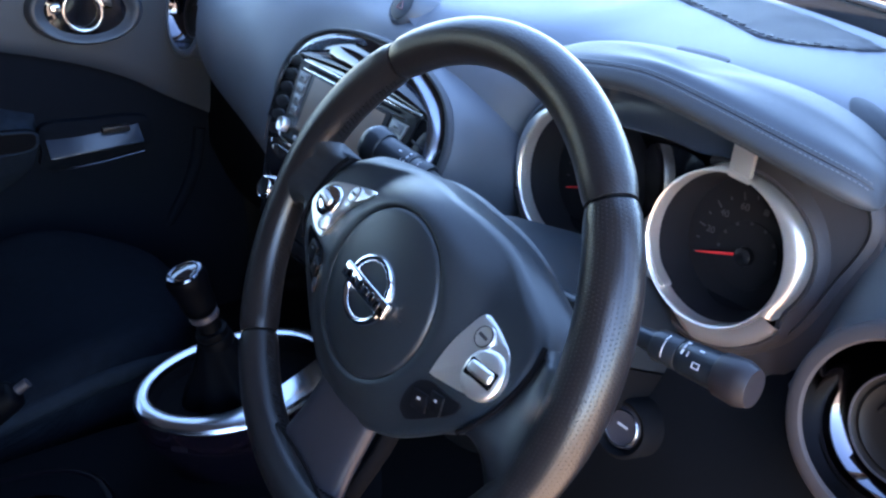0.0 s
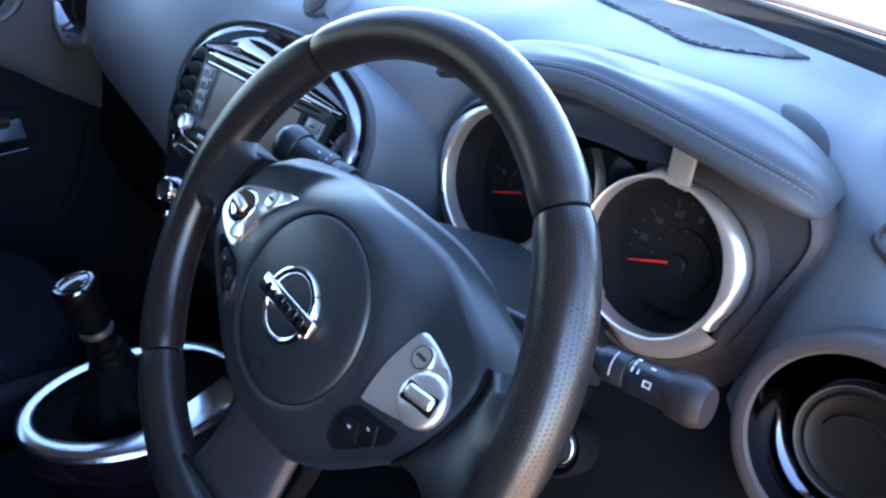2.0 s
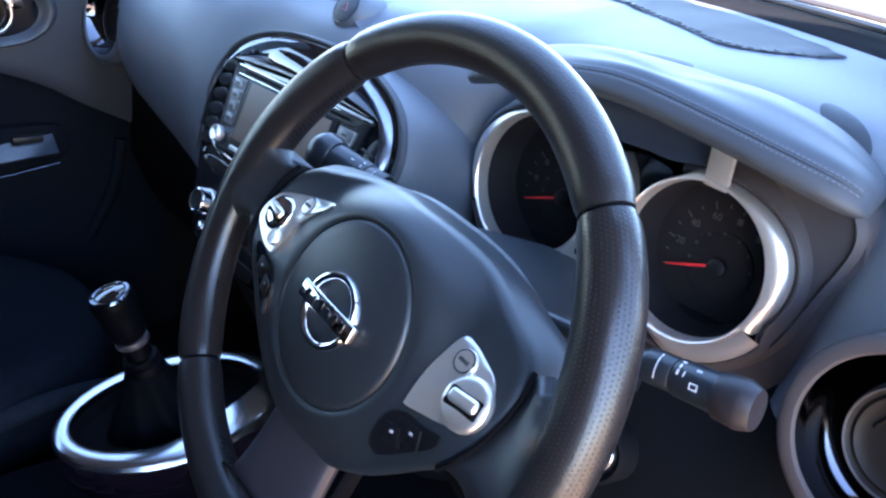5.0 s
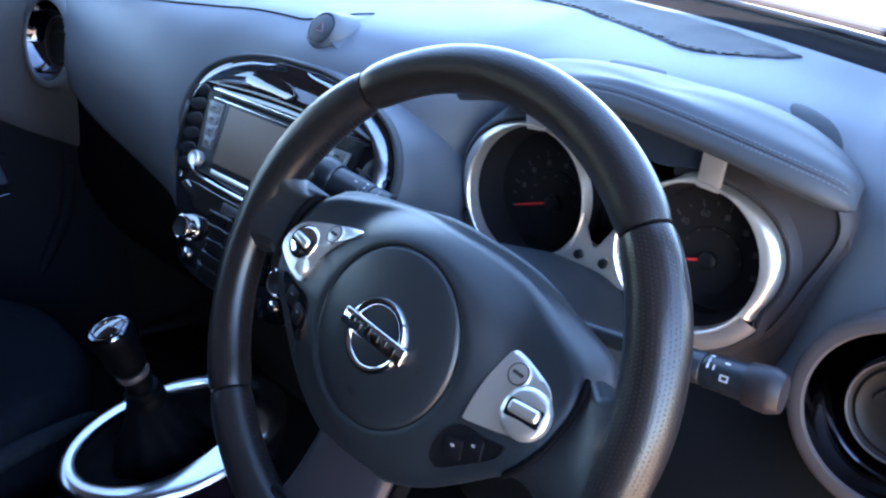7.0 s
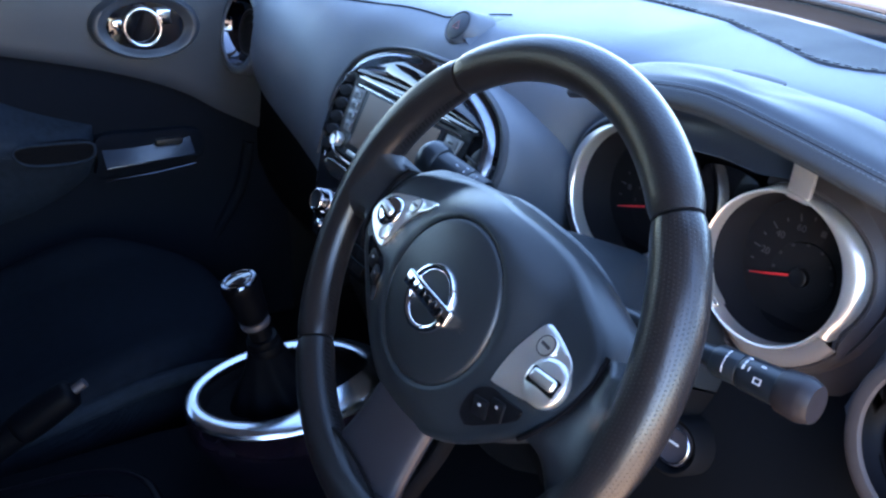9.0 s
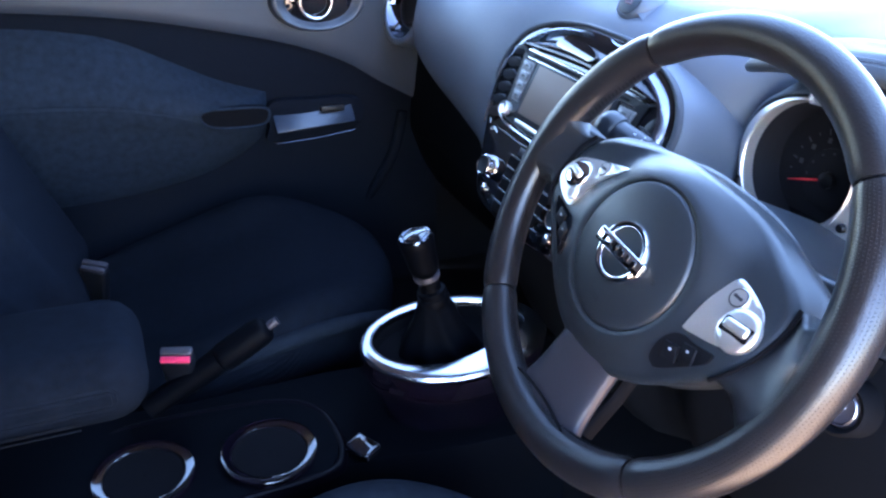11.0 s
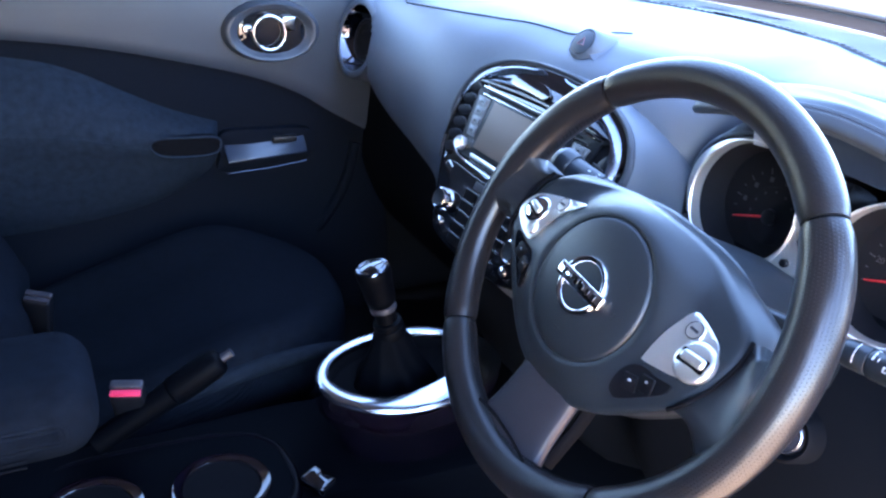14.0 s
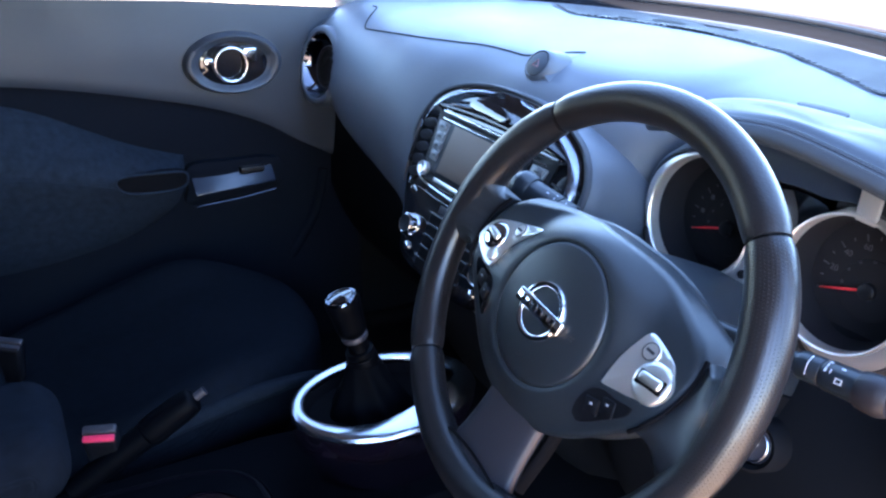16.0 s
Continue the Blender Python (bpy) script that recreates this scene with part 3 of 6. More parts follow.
for side, sx, sy, rad in ((-1, -0.0855, 0.0, 0.0655), (1, 0.0820, -0.002, 0.0612)):
    m = Matrix.Translation((sx, sy, 0))
    px = 0.006 if side < 0 else 0.004
    bm = B()
    rows = []
    for i in range(181):
        a = 2 * math.pi * i / 180
        w = ring_width(outward(a, side)) * (1 if side > 0 else 0.82) + (0.0045 * math.exp(-((math.degrees(a) - 100) / 9) ** 2) if side > 0 else 0)
        rows.append([(sx + r * math.cos(a), sy + r * math.sin(a), z) for r, z in ((rad - 0.0004, -0.012), (rad, 0.0010), (rad + 0.0008, 0.0034), (rad + 0.0018, 0.0042), (rad + 0.45 * w + 0.0006, 0.0040), (rad + 0.80 * w, 0.0022), (rad + w - 0.0006, 0.0), (rad + w, -0.0016), (rad + w - 0.0005, -0.012))])
    grid(bm, rows[:-1], closed_u=True)
    part("bezel", bm, BEZEL, cluster, "satin silver bezel, broad on its outer side")
    # lower plate running on from the bezel's lip; taupe stands in for shade
    bm = B()
    rows = []
    for i in range(41):
        q = -28 - 88 * i / 40
        a = radians(q if side > 0 else 180 - q)
        fade = 1 - 0.72 * smoothstep(-84, -116, q)
        rows.append([(sx + r * math.cos(a), sy + r * math.sin(a), z) for r, z in ((rad + 0.0030, -0.006), (rad + 0.0036, -0.0005), (rad + 0.0020 + 0.006 * fade, 0.0006), (rad + 0.0165 * fade, -0.0030), (rad + 0.0180 * fade, -0.0050), (rad + 0.0182 * fade, -0.016))])
    vs = grid(bm, rows)
    part("lower_plate", bm, SHADED_BEZEL, cluster, "satin plate under the dial, shade in its brown-grey colour")
    # silver tab that reaches up to the hood
    bm = B()
    box(bm, 0, 0, 0, 0.0200, 0.034, 0.0045, bevel=0.0012, m=Matrix.Translation((side * 0.0870, sy + rad + 0.0145, 0.0040)) @ Matrix.Rotation(radians(-4 * side), 4, "Z") @ Matrix.Rotation(radians(14), 4, "X"))
    part("bezel_tab", bm, BEZEL, cluster, "satin silver tab")
    # groove and outer face that close the dial against its housing
    bm = B()
    rows = []
    for i in range(97):
        a = 2 * math.pi * i / 96
        q = outward(a, side)
        w = max(ring_width(q), 0.0150 * smoothstep(-20, -30, q) * (1 - smoothstep(-110, -120, q)) if q < 0 else 0)
        prof = ((rad + w - 0.002, -0.010), (rad + w + 0.0015, -0.0125), (rad + w + 0.0030, -0.0085), (rad + w + 0.0050, -0.0080), (rad + w + 0.009, -0.0120), (rad + 0.026, -0.022 if side > 0 else -0.026), (rad + 0.031, -0.034 if side > 0 else -0.050))
        rows.append([(sx + r * math.cos(a), sy + r * math.sin(a), z) for r, z in prof])
    near = [r for i, r in enumerate(rows) if abs(outward(2 * math.pi * i / 96, side)) < 118]
    far = [i for i in range(97) if abs(outward(2 * math.pi * i / 96, side)) < 118]
    cutat = next((k for k in range(1, len(far)) if far[k] - far[k - 1] > 1), 0)
    near = near[cutat:] + near[1:cutat]
    grid(bm, near)
    part("collar", bm, HOUSING if side > 0 else DASH, cluster, "dark collar round the dial", angle=50)
    if side > 0:
        bm = B()
        rows = []
        for i in range(49):
            a = radians(-112 + 180 * i / 48)
            wide = 0.014 * math.exp(-((math.degrees(a) - 35) / 30) ** 2)
            rows.append([(sx + r * math.cos(a), sy + r * math.sin(a), z) for r, z in ((0.083, -0.0165), (0.090, -0.0175), (0.099, -0.0172), (0.1085 + wide, -0.0174), (0.1105 + wide, -0.022))])
        grid(bm, rows)
        part("fascia", bm, HOUSING, cluster, "brown-grey face round the dial")
    k = rad / 0.0628
    m = m @ Matrix.Diagonal((k, k, 1, 1))
    bm = B()
    lathe(bm, [(0.0629, -0.008), (0.058, -0.044), (0.0575, -0.046)], m, 72, cap_ends=False)
    part("dial_wall", bm, DIAL, cluster)
    bm = B()
    lathe(bm, [(0.0578, -0.047), (0.0576, -0.0462), (0.040, -0.0458), (0.001, -0.0458)], m, 72, cap_ends=False)
    part("dial_face", bm, DIAL, cluster, "black dial face")
    for k in range(15):
        a = radians(199 - 14.6 * k)
        long = k % 2 == 0
        ux, uy = math.cos(a), math.sin(a)
        bm = B()
        box(bm, 0, 0, 0, 0.0065 if long else 0.0030, 0.0011, 0.0005, bevel=0, m=Matrix.Translation((sx + px + 0.0485 * ux, -0.010 + 0.0485 * uy, -0.0453)) @ Matrix.Rotation(a, 4, "Z"))
        part("tick_mark", bm, PRINT_DIM, cluster)
        if long and k:
            spot = (sx + px + 0.0395 * ux, -0.010 + 0.0395 * uy, -0.0453)
            if sx > 0 and k < 8:
                fc = bpy.data.curves.new("scale_figure", "FONT")
                fc.body, fc.size, fc.align_x, fc.align_y, fc.extrude = str(k * 10), 0.0085, "CENTER", "CENTER", 0.0002
                fc.materials.append(PRINT_DIM)
                fig = new("scale_figure", fc)
                fig.parent = cluster
                fig.matrix_local = Matrix.Translation(spot)
            else:
                bm = B()
                box(bm, *spot, 0.0045, 0.0050, 0.0005, bevel=0)
                part("scale_figure", bm, PRINT_DIM, cluster)
        if k % 2 and k < 14:
            bm = B()
            box(bm, 0, 0, 0, 0.0022, 0.0026, 0.0004, bevel=0, m=Matrix.Translation((sx + px + 0.0265 * ux, -0.010 + 0.0265 * uy, -0.0440)) @ Matrix.Rotation(a, 4, "Z"))
            part("inner_figure", bm, PRINT_FAINT, cluster)
    bm = B()
    lathe(bm, [(0.030, -0.0455), (0.0297, -0.0445), (0.0290, -0.0443), (0.001, -0.0443)], m @ Matrix.Translation((px, -0.009, 0)), 60, cap_ends=False)
    part("inner_disc", bm, DIAL, cluster)
    a = radians(199)
    bm = B()
    plate(bm, [(-0.006, -0.0011), (-0.006, 0.0011), (-0.030, 0.0010), (-0.047, 0.0005), (-0.047, -0.0005), (-0.030, -0.0010)], 0.0012, 0.0012, rings=1, edge=0.0002,
          m=Matrix.Translation((sx + px, -0.010, -0.0425)) @ Matrix.Rotation(a - math.pi, 4, "Z"))
    part("needle", bm, RED, cluster, "red lit needle")
    bm = B()
    lathe(bm, [(0.0085, -0.0443), (0.0080, -0.0395), (0.0065, -0.0385), (0.001, -0.0385)], m @ Matrix.Translation((px, -0.010, 0)), 32, cap_ends=False)
    part("needle_cap", bm, BLACK, cluster)
bm = B()
rows = []
for i in range(31):
    x = -0.085 + 0.172 * i / 30
    low = 1.1135 - 0.155 * (math.hypot(x - 0.010, 0.03) - 0.026)
    up = 0.009 * smoothstep(0.035, 0.075, abs(x))
    rows.append([CL.inverted() @ Vector((x, y, low + dz)) for y, dz in ((0.262, -0.003), (0.266, -0.008), (0.264, -0.022), (0.2565, -0.040 + up), (0.2575, -0.0425 + up), (0.300, -0.048 + up))])
grid(bm, rows)
part("visor_lining", bm, SKY_SHEEN, cluster, "satin lining under the hood, sky sheen in its dark blue colour", angle=60)
# silver bridge between the dials with its two trip knobs
bm = B()
plate(bm, smooth_outline([(-0.050, -0.050), (-0.034, -0.036), (-0.0225, -0.016), (-0.0175, 0.004), (-0.0165, -0.004), (-0.0155, -0.016), (-0.008, -0.0215), (0.008, -0.0215), (0.0155, -0.016), (0.0165, -0.004), (0.0175, 0.004), (0.0225, -0.016), (0.034, -0.036), (0.050, -0.050), (0.032, -0.050), (0.012, -0.0445), (-0.012, -0.0445), (-0.032, -0.050)], 120), 0.0010, 0.010, rings=3)
part("bridge_trim", bm, BEZEL, cluster, "satin silver bridge trim")
for x in (-0.013, 0.013):
    bm = B()
    lathe(bm, [(0.0044, -0.002), (0.0044, 0.003), (0.0036, 0.0042), (0.001, 0.0044)], Matrix.Translation((x, -0.0330, 0.002)), 24)
    part("trip_knob", bm, BLACK, cluster, "small black trip knob")
bm = B()
o = [(-0.030, 0.050), (0.030, 0.050), (0.020, 0.0), (0.016, -0.03), (-0.016, -0.03), (-0.020, 0.0)]
plate(bm, smooth_outline(o, 40), -0.034, 0.004)
part("centre_display", bm, GLOSS, cluster, "dark glossy centre display")


# ---- round side vents ----
def side_vent(x, y, z, side):
    m = frame_at((x, y, z), (1, 0, 0), (0.10 if side > 0 else -0.06, -0.96, 0.20)) @ Matrix.Diagonal((1.12, 1.12, 1, 1) if side > 0 else (1, 1, 1, 1))
    v = thing("air_vent", "round air vent with a gloss black bowl and grey surround", "air vent", m, group="side air vents")
    bm = B()
    lathe(bm, [(0.0702, -0.040), (0.0700, -0.008), (0.0696, 0.001), (0.0684, 0.0042), (0.0660, 0.0056), (0.0620, 0.0062), (0.0586, 0.0060), (0.0572, 0.0044), (0.0568, -0.002)], None, 144, cap_ends=False)
    part("surround", bm, DASH if side > 0 else WARM_SURROUND, v, "grey plastic surround")
    bm = B()
    lathe(bm, [(0.0572, 0.0034), (0.0566, 0.0016), (0.0550, -0.0040), (0.0524, -0.0100), (0.0490, -0.0158), (0.0450, -0.0205), (0.0410, -0.0236), (0.0392, -0.0244), (0.0384, -0.034)], None, 128, cap_ends=False)
    part("bowl", bm, BOWL, v, "gloss smoked bowl")
    bm = B()
    lathe(bm, [(0.0380, -0.040), (0.0376, -0.019), (0.0366, -0.0165), (0.0352, -0.0160), (0.0340, -0.0172), (0.0322, -0.0176), (0.0312, -0.0166), (0.0300, -0.0164), (0.0286, -0.0176), (0.022, -0.0196), (0.012, -0.0204), (0.001, -0.0206)], None, 64)
    part("flap_disc", bm, FLAP, v, "dark turning flap")
    bm = B()
    tube(bm, [(0.021 * math.cos(a), 0.018 * math.sin(a) - 0.002, -0.0194) for a in (radians(20 + 150 * k / 24) for k in range(25))], 0.0016, 8)
    part("flap_arc", bm, FLAP, v, "curved ridge on the flap")
    bm = B()
    tube(bm, [(0.0360 * math.cos(a), 0.0360 * math.sin(a), -0.0160) for a in (2 * math.pi * k / 64 for k in range(64))], 0.0009, 6, closed=True)
    part("edge_line", bm, SMOKE, v, "thin smoke edge line")
    return v


side_vent(*VENT_AT, 1)
side_vent(0.268, 0.186, 0.974, -1)

# small side demister near the driver's pillar, and the airbag lid's joint
bm = B()
loop = [(0.222, 0.262, 1.075), (0.232, 0.288, 1.090), (0.262, 0.292, 1.092), (0.275, 0.270, 1.080), (0.255, 0.252, 1.066)]
ring = spline(loop, 30, closed=True)
tube(bm, ring, 0.0028, 8, closed=True)
solid("side_demister", bm, TRIM_DARK, "small dark side window demister in the dashboard", "demister")
bm = B()
pts = []
for i in range(41):
    f = i / 40
    x = -0.98 + 0.60 * f
    k = 13 + 8 * smoothstep(0.0, 0.16, f) - 6 * smoothstep(0.9, 1.0, f)
    prof = spline(dash_controls(x), 64)
    p = prof[int(k)].lerp(prof[int(k) + 1], k - int(k))
    pts.append(p + Vector((0, -0.0002, 0.0002)))
tube(bm, spline(pts, 120), 0.0012, 6)
solid("airbag_lid_joint", bm, DEEP, "thin dark joint of the airbag lid in the dashboard", "joint")

# low dark humps standing in for shade on the dashboard behind the hood
def top_z(x, y):
    """Height of the dashboard's top at (x, y), between its line's points."""
    pts = spline(dash_controls(x), 96)
    for p, q in zip(pts, pts[1:]):
        if q.y <= y <= p.y:
            return p.z + (q.z - p.z) * (p.y - y) / max(1e-6, p.y - q.y)
    return pts[0].z


for hx, hy, lx, ly, turn, label in ((-0.060, 0.374, 0.034, 0.0110, -6, "low dark patch standing in for shade on the dashboard behind the hood"), (0.126, 0.345, 0.038, 0.0110, -36, "low dark patch standing in for shade on the dashboard beside the hood")):
    bm = B()
    ct, st = math.cos(radians(turn)), math.sin(radians(turn))
    rows = []
    for r, h in ((1.0, -0.002), (0.96, 0.0008), (0.75, 0.0014), (0.4, 0.0018), (0.02, 0.0020)):
        row = []
        for k in range(40):
            a = 2 * math.pi * k / 40
            u, w = lx * r * math.cos(a), ly * r * math.sin(a)
            x, y = hx + u * ct - w * st, hy + u * st + w * ct
            row.append((x, y, top_z(x, y) + h))
        rows.append(row)
    vs = grid(bm, rows, closed_v=True)
    cap(bm, vs[-1])
    solid("dash_shade_patch", bm, SHADE_GREY, label, "sensor", group="dashboard sensors")

# ---- steering wheel ----
RAKE, TURNED = radians(27), radians(7)
NRM = Vector((0, -math.cos(RAKE), math.sin(RAKE)))
UPW = Vector((0, math.sin(RAKE), math.cos(RAKE)))
E1 = Vector((1, 0, 0)) * math.cos(TURNED) - UPW * math.sin(TURNED)
WHEEL = frame_at((0, 0, SILL), E1, NRM)
wheel = thing("steering_wheel", "black leather three-spoke steering wheel with silver switch plates", "steering wheel", WHEEL)
RIM = 0.1785


def rim_point(a, b, swell=0.0):
    """a: degrees clockwise from the top; b: round the tube."""
    r1, r2 = 0.0168 + swell, 0.0160 + swell
    rr = RIM + r1 * math.cos(b)
    return Vector((rr * math.sin(radians(a)), rr * math.cos(radians(a)), r2 * math.sin(b)))


def rim_swell(a):
    a = abs((a + 180) % 360 - 180)
    return 0.0016 * smoothstep(40, 62, a) * (1 - smoothstep(78, 100, a)) + 0.0006 * smoothstep(100, 130, a)


def rim_piece(a0, a1, mat, label):
    bm = B()
    n = max(8, int((a1 - a0) / 2))
    rows = []
    for i in range(n + 1):
        a = a0 + (a1 - a0) * i / n
        e = min(i, n - i)
        sw = rim_swell(a) - (0.0016 if e == 0 else 0.0004 if e == 1 and n > 12 else 0)
        rows.append([rim_point(a, 2 * math.pi * k / 32, sw) for k in range(32)])
    vs = grid(bm, rows, closed_v=True, uvs=lambda i, j: (RIM * radians(a0 + (a1 - a0) * i / n), 0.0165 * 2 * math.pi * j / 32))
    cap(bm, vs[0])
    cap(bm, vs[-1][::-1])
    return part("rim_grip", bm, mat, wheel, label)


rim_piece(-43.0, 43.0, LEATHER, "smooth black leather upper rim")
rim_piece(43.8, 136.6, PERF, "perforated black leather side rim")
rim_piece(137.4, 222.6, LEATHER, "smooth black leather lower rim")
rim_piece(223.4, 316.2, PERF, "perforated black leather side rim")
bm = B()
tube(bm, [(RIM * math.sin(a), RIM * math.cos(a), 0) for a in (2 * math.pi * k / 90 for k in range(90))], 0.0135, 12, closed=True)
part("rim_core", bm, DEEP, wheel)
# stitches on the inside of the rim
for a0, a1 in ((-72, -46), (46, 72), (138, 176), (184, 222), (-130, -104), (104, 130)):
    bm = B()
    a = a0
    while a < a1:
        p = [rim_point(a + d, radians(180 + s), rim_swell(a) + 0.0004) for d, s in ((0, 9), (0.45, 0), (0.9, -9))]
        tube(bm, p, 0.0006, 5)
        a += 1.5
    st = part("stitching", bm, BLACK, wheel, "black cross stitching inside the rim")
    st["kind"] = "stuff"


def pad_height(x, y):
    """The centre pad's surface over the rim's plane."""
    d = math.hypot(x, y + 0.0106)
    o = smoothstep(0.060, 0.100, d)
    g = 0.004 - 0.25 * max(y, -0.02) - 0.15 * max(0, -0.02 - y)
    h = (0.0132 + 0.004 * max(0, 1 - (d / 0.0615) ** 2)) * (1 - o) + g * o
    return h - (6.0 * (y - 0.03) ** 2 if y > 0.03 else 0) * o


OUT_R = [(0.0, 0.072), (0.03, 0.0715), (0.06, 0.067), (0.097, 0.055), (0.122, 0.044), (0.1345, 0.025), (0.1345, -0.003), (0.125, -0.028), (0.108, -0.046), (0.092, -0.062), (0.074, -0.078), (0.056, -0.090), (0.037, -0.099), (0.015, -0.104)]
OUT = OUT_R + [(-x, y) for x, y in OUT_R[:0:-1]]
pad_outline = smooth_outline(OUT, 120)
HUBC, HUBR = (0.0, -0.0106), 0.061


def ring_rows(outline, c, r0, steps):
    rows = []
    for s in steps:
        row = []
        for x, y in outline:
            dx, dy = x - c[0], y - c[1]
            d = math.hypot(dx, dy)
            ux, uy = dx / d, dy / d
            rr = r0 + (d - r0) * s
            row.append((c[0] + ux * rr, c[1] + uy * rr))
        rows.append(row)
    return rows


bm = B()
rows = []
for k, row in enumerate(ring_rows(pad_outline, HUBC, HUBR, [0.02 + 0.98 * i / 12 for i in range(13)])):
    rows.append([(x, y, pad_height(x, y) - (0.0015 if k == 0 else 0) - (0.003 if k == 12 else 0)) for x, y in row])
for f, kx, ky in ((0.20, 1.035, 1.05), (0.42, 1.075, 1.10), (0.66, 1.080, 1.10), (0.85, 1.03, 1.05), (1.0, 0.95, 0.98)):
    row = []
    for x, y in pad_outline:
        up = smoothstep(-0.035, 0.015, y)
        row.append((x * (kx * up + (1 - 0.07 * f) * (1 - up)), y * (1 + (ky - 1) * smoothstep(0.055, 0.12, abs(x)) if y > 0 else 1 - 0.07 * f), (pad_height(x, y) - 0.003) * (1 - f) - 0.054 * f))
    rows.append(row)
rows.append([(x * 0.6, y * 0.6, -0.056) for x, y in pad_outline])
cols = [spline([r[j] for r in rows], 40) for j in range(len(rows[0]))]
rows = [[c[i] for c in cols] for i in range(41)]
vs = grid(bm, rows, closed_v=True)
cap(bm, vs[-1])
part("centre_pad", bm, PAD, wheel, "dark grey centre pad", angle=60)
# round airbag cover with its groove
bm = B()
prof = [(0.0626, -0.006), (0.0622, -0.0015), (0.0612, -0.0030), (0.0602, -0.0008), (0.058, 0.0002), (0.050, 0.0013), (0.036, 0.0026), (0.018, 0.0034), (0.0008, 0.0036)]
rows = []
for r, h in prof:
    rows.append([(HUBC[0] + r * math.cos(a), HUBC[1] + r * math.sin(a), pad_height(HUBC[0] + min(r, 0.06) * math.cos(a), HUBC[1] + min(r, 0.06) * math.sin(a)) + h) for a in (2 * math.pi * k / 96 for k in range(96))])
vs = grid(bm, rows, closed_v=True)
cap(bm, vs[-1])
part("airbag_cover", bm, PAD, wheel, "round dark grey airbag cover", angle=60)
# faint moulded marks on the cover
for x, y, w, l in ((0.040, -0.010, 0.0052, 0.0008), (0.040, -0.013, 0.0036, 0.0008), (0.0, -0.052, 0.0100, 0.0008), (0.0, -0.0545, 0.0072, 0.0008)):
    bm = B()
    box(bm, x, y, pad_height(x, y) + 0.0018 + 0.0014 * (1 - ((x ** 2 + (y + 0.0106) ** 2) ** 0.5 / 0.06)), w, l, 0.0008, bevel=0)
    part("moulded_mark", bm, LEATHER, wheel)
# badge: a plain ring and bar
BM = frame_at((0.001, HUBC[1], 0.0208), (1, 0, 0), (0, 0.05, 1))
bm = B()
rows = []
for r, h in ((0.0258, -0.001), (0.0256, 0.0018), (0.0246, 0.0032), (0.0226, 0.0036), (0.0208, 0.0028), (0.0200, 0.0012), (0.0200, -0.001)):
    rows.append([BM @ Vector((r * math.cos(a), r * math.sin(a), h)) for a in (2 * math.pi * k / 96 for k in range(96))])
grid(bm, rows, closed_v=True)
badge = part("badge", bm, CHROME, wheel, "chrome ring badge with a plain bar")
bm = B()
box(bm, 0, 0, 0.0022, 0.061, 0.0125, 0.0062, bevel=0.0018, seg=3, m=BM)
part("badge_bar", bm, CHROME, badge)
for k, wide in enumerate((0.0052, 0.0024, 0.0046, 0.0058, 0.0040, 0.0050)):
    bm = B()
    box(bm, -0.0205 + 0.0082 * k, 0.0004 * (-1) ** k, 0.0054, wide, 0.0060 + 0.0008 * (k % 3), 0.0007, bevel=0.0003, seg=1, m=BM)
    part("badge_inlay", bm, GLOSS, badge, "plain dark inlay")

# switch plates, mirrored left and right
PLATE = {1: [(0.079, 0.002), (0.0805, 0.018), (0.083, 0.031), (0.092, 0.0315), (0.106, 0.0282), (0.1185, 0.0235), (0.1262, 0.0145), (0.1268, 0.004), (0.1222, -0.0075), (0.114, -0.0125), (0.1045, -0.016), (0.092, -0.0192), (0.0812, -0.0215), (0.0792, -0.0185)],
         -1: [(0.066, 0.0368), (0.078, 0.0348), (0.092, 0.0305), (0.110, 0.0245), (0.1265, 0.017), (0.1328, 0.006), (0.1315, -0.005), (0.120, -0.0125), (0.107, -0.0172), (0.0965, -0.0185), (0.0930, -0.0150), (0.0915, -0.003), (0.089, 0.009), (0.080, 0.021), (0.0695, 0.031)]}
KEYPAD = [(0.070, -0.0545), (0.0705, -0.043), (0.0745, -0.032), (0.083, -0.0242), (0.098, -0.0222), (0.1125, -0.0190), (0.1142, -0.0225), (0.1105, -0.030), (0.096, -0.044), (0.0795, -0.0585), (0.0735, -0.0585)]
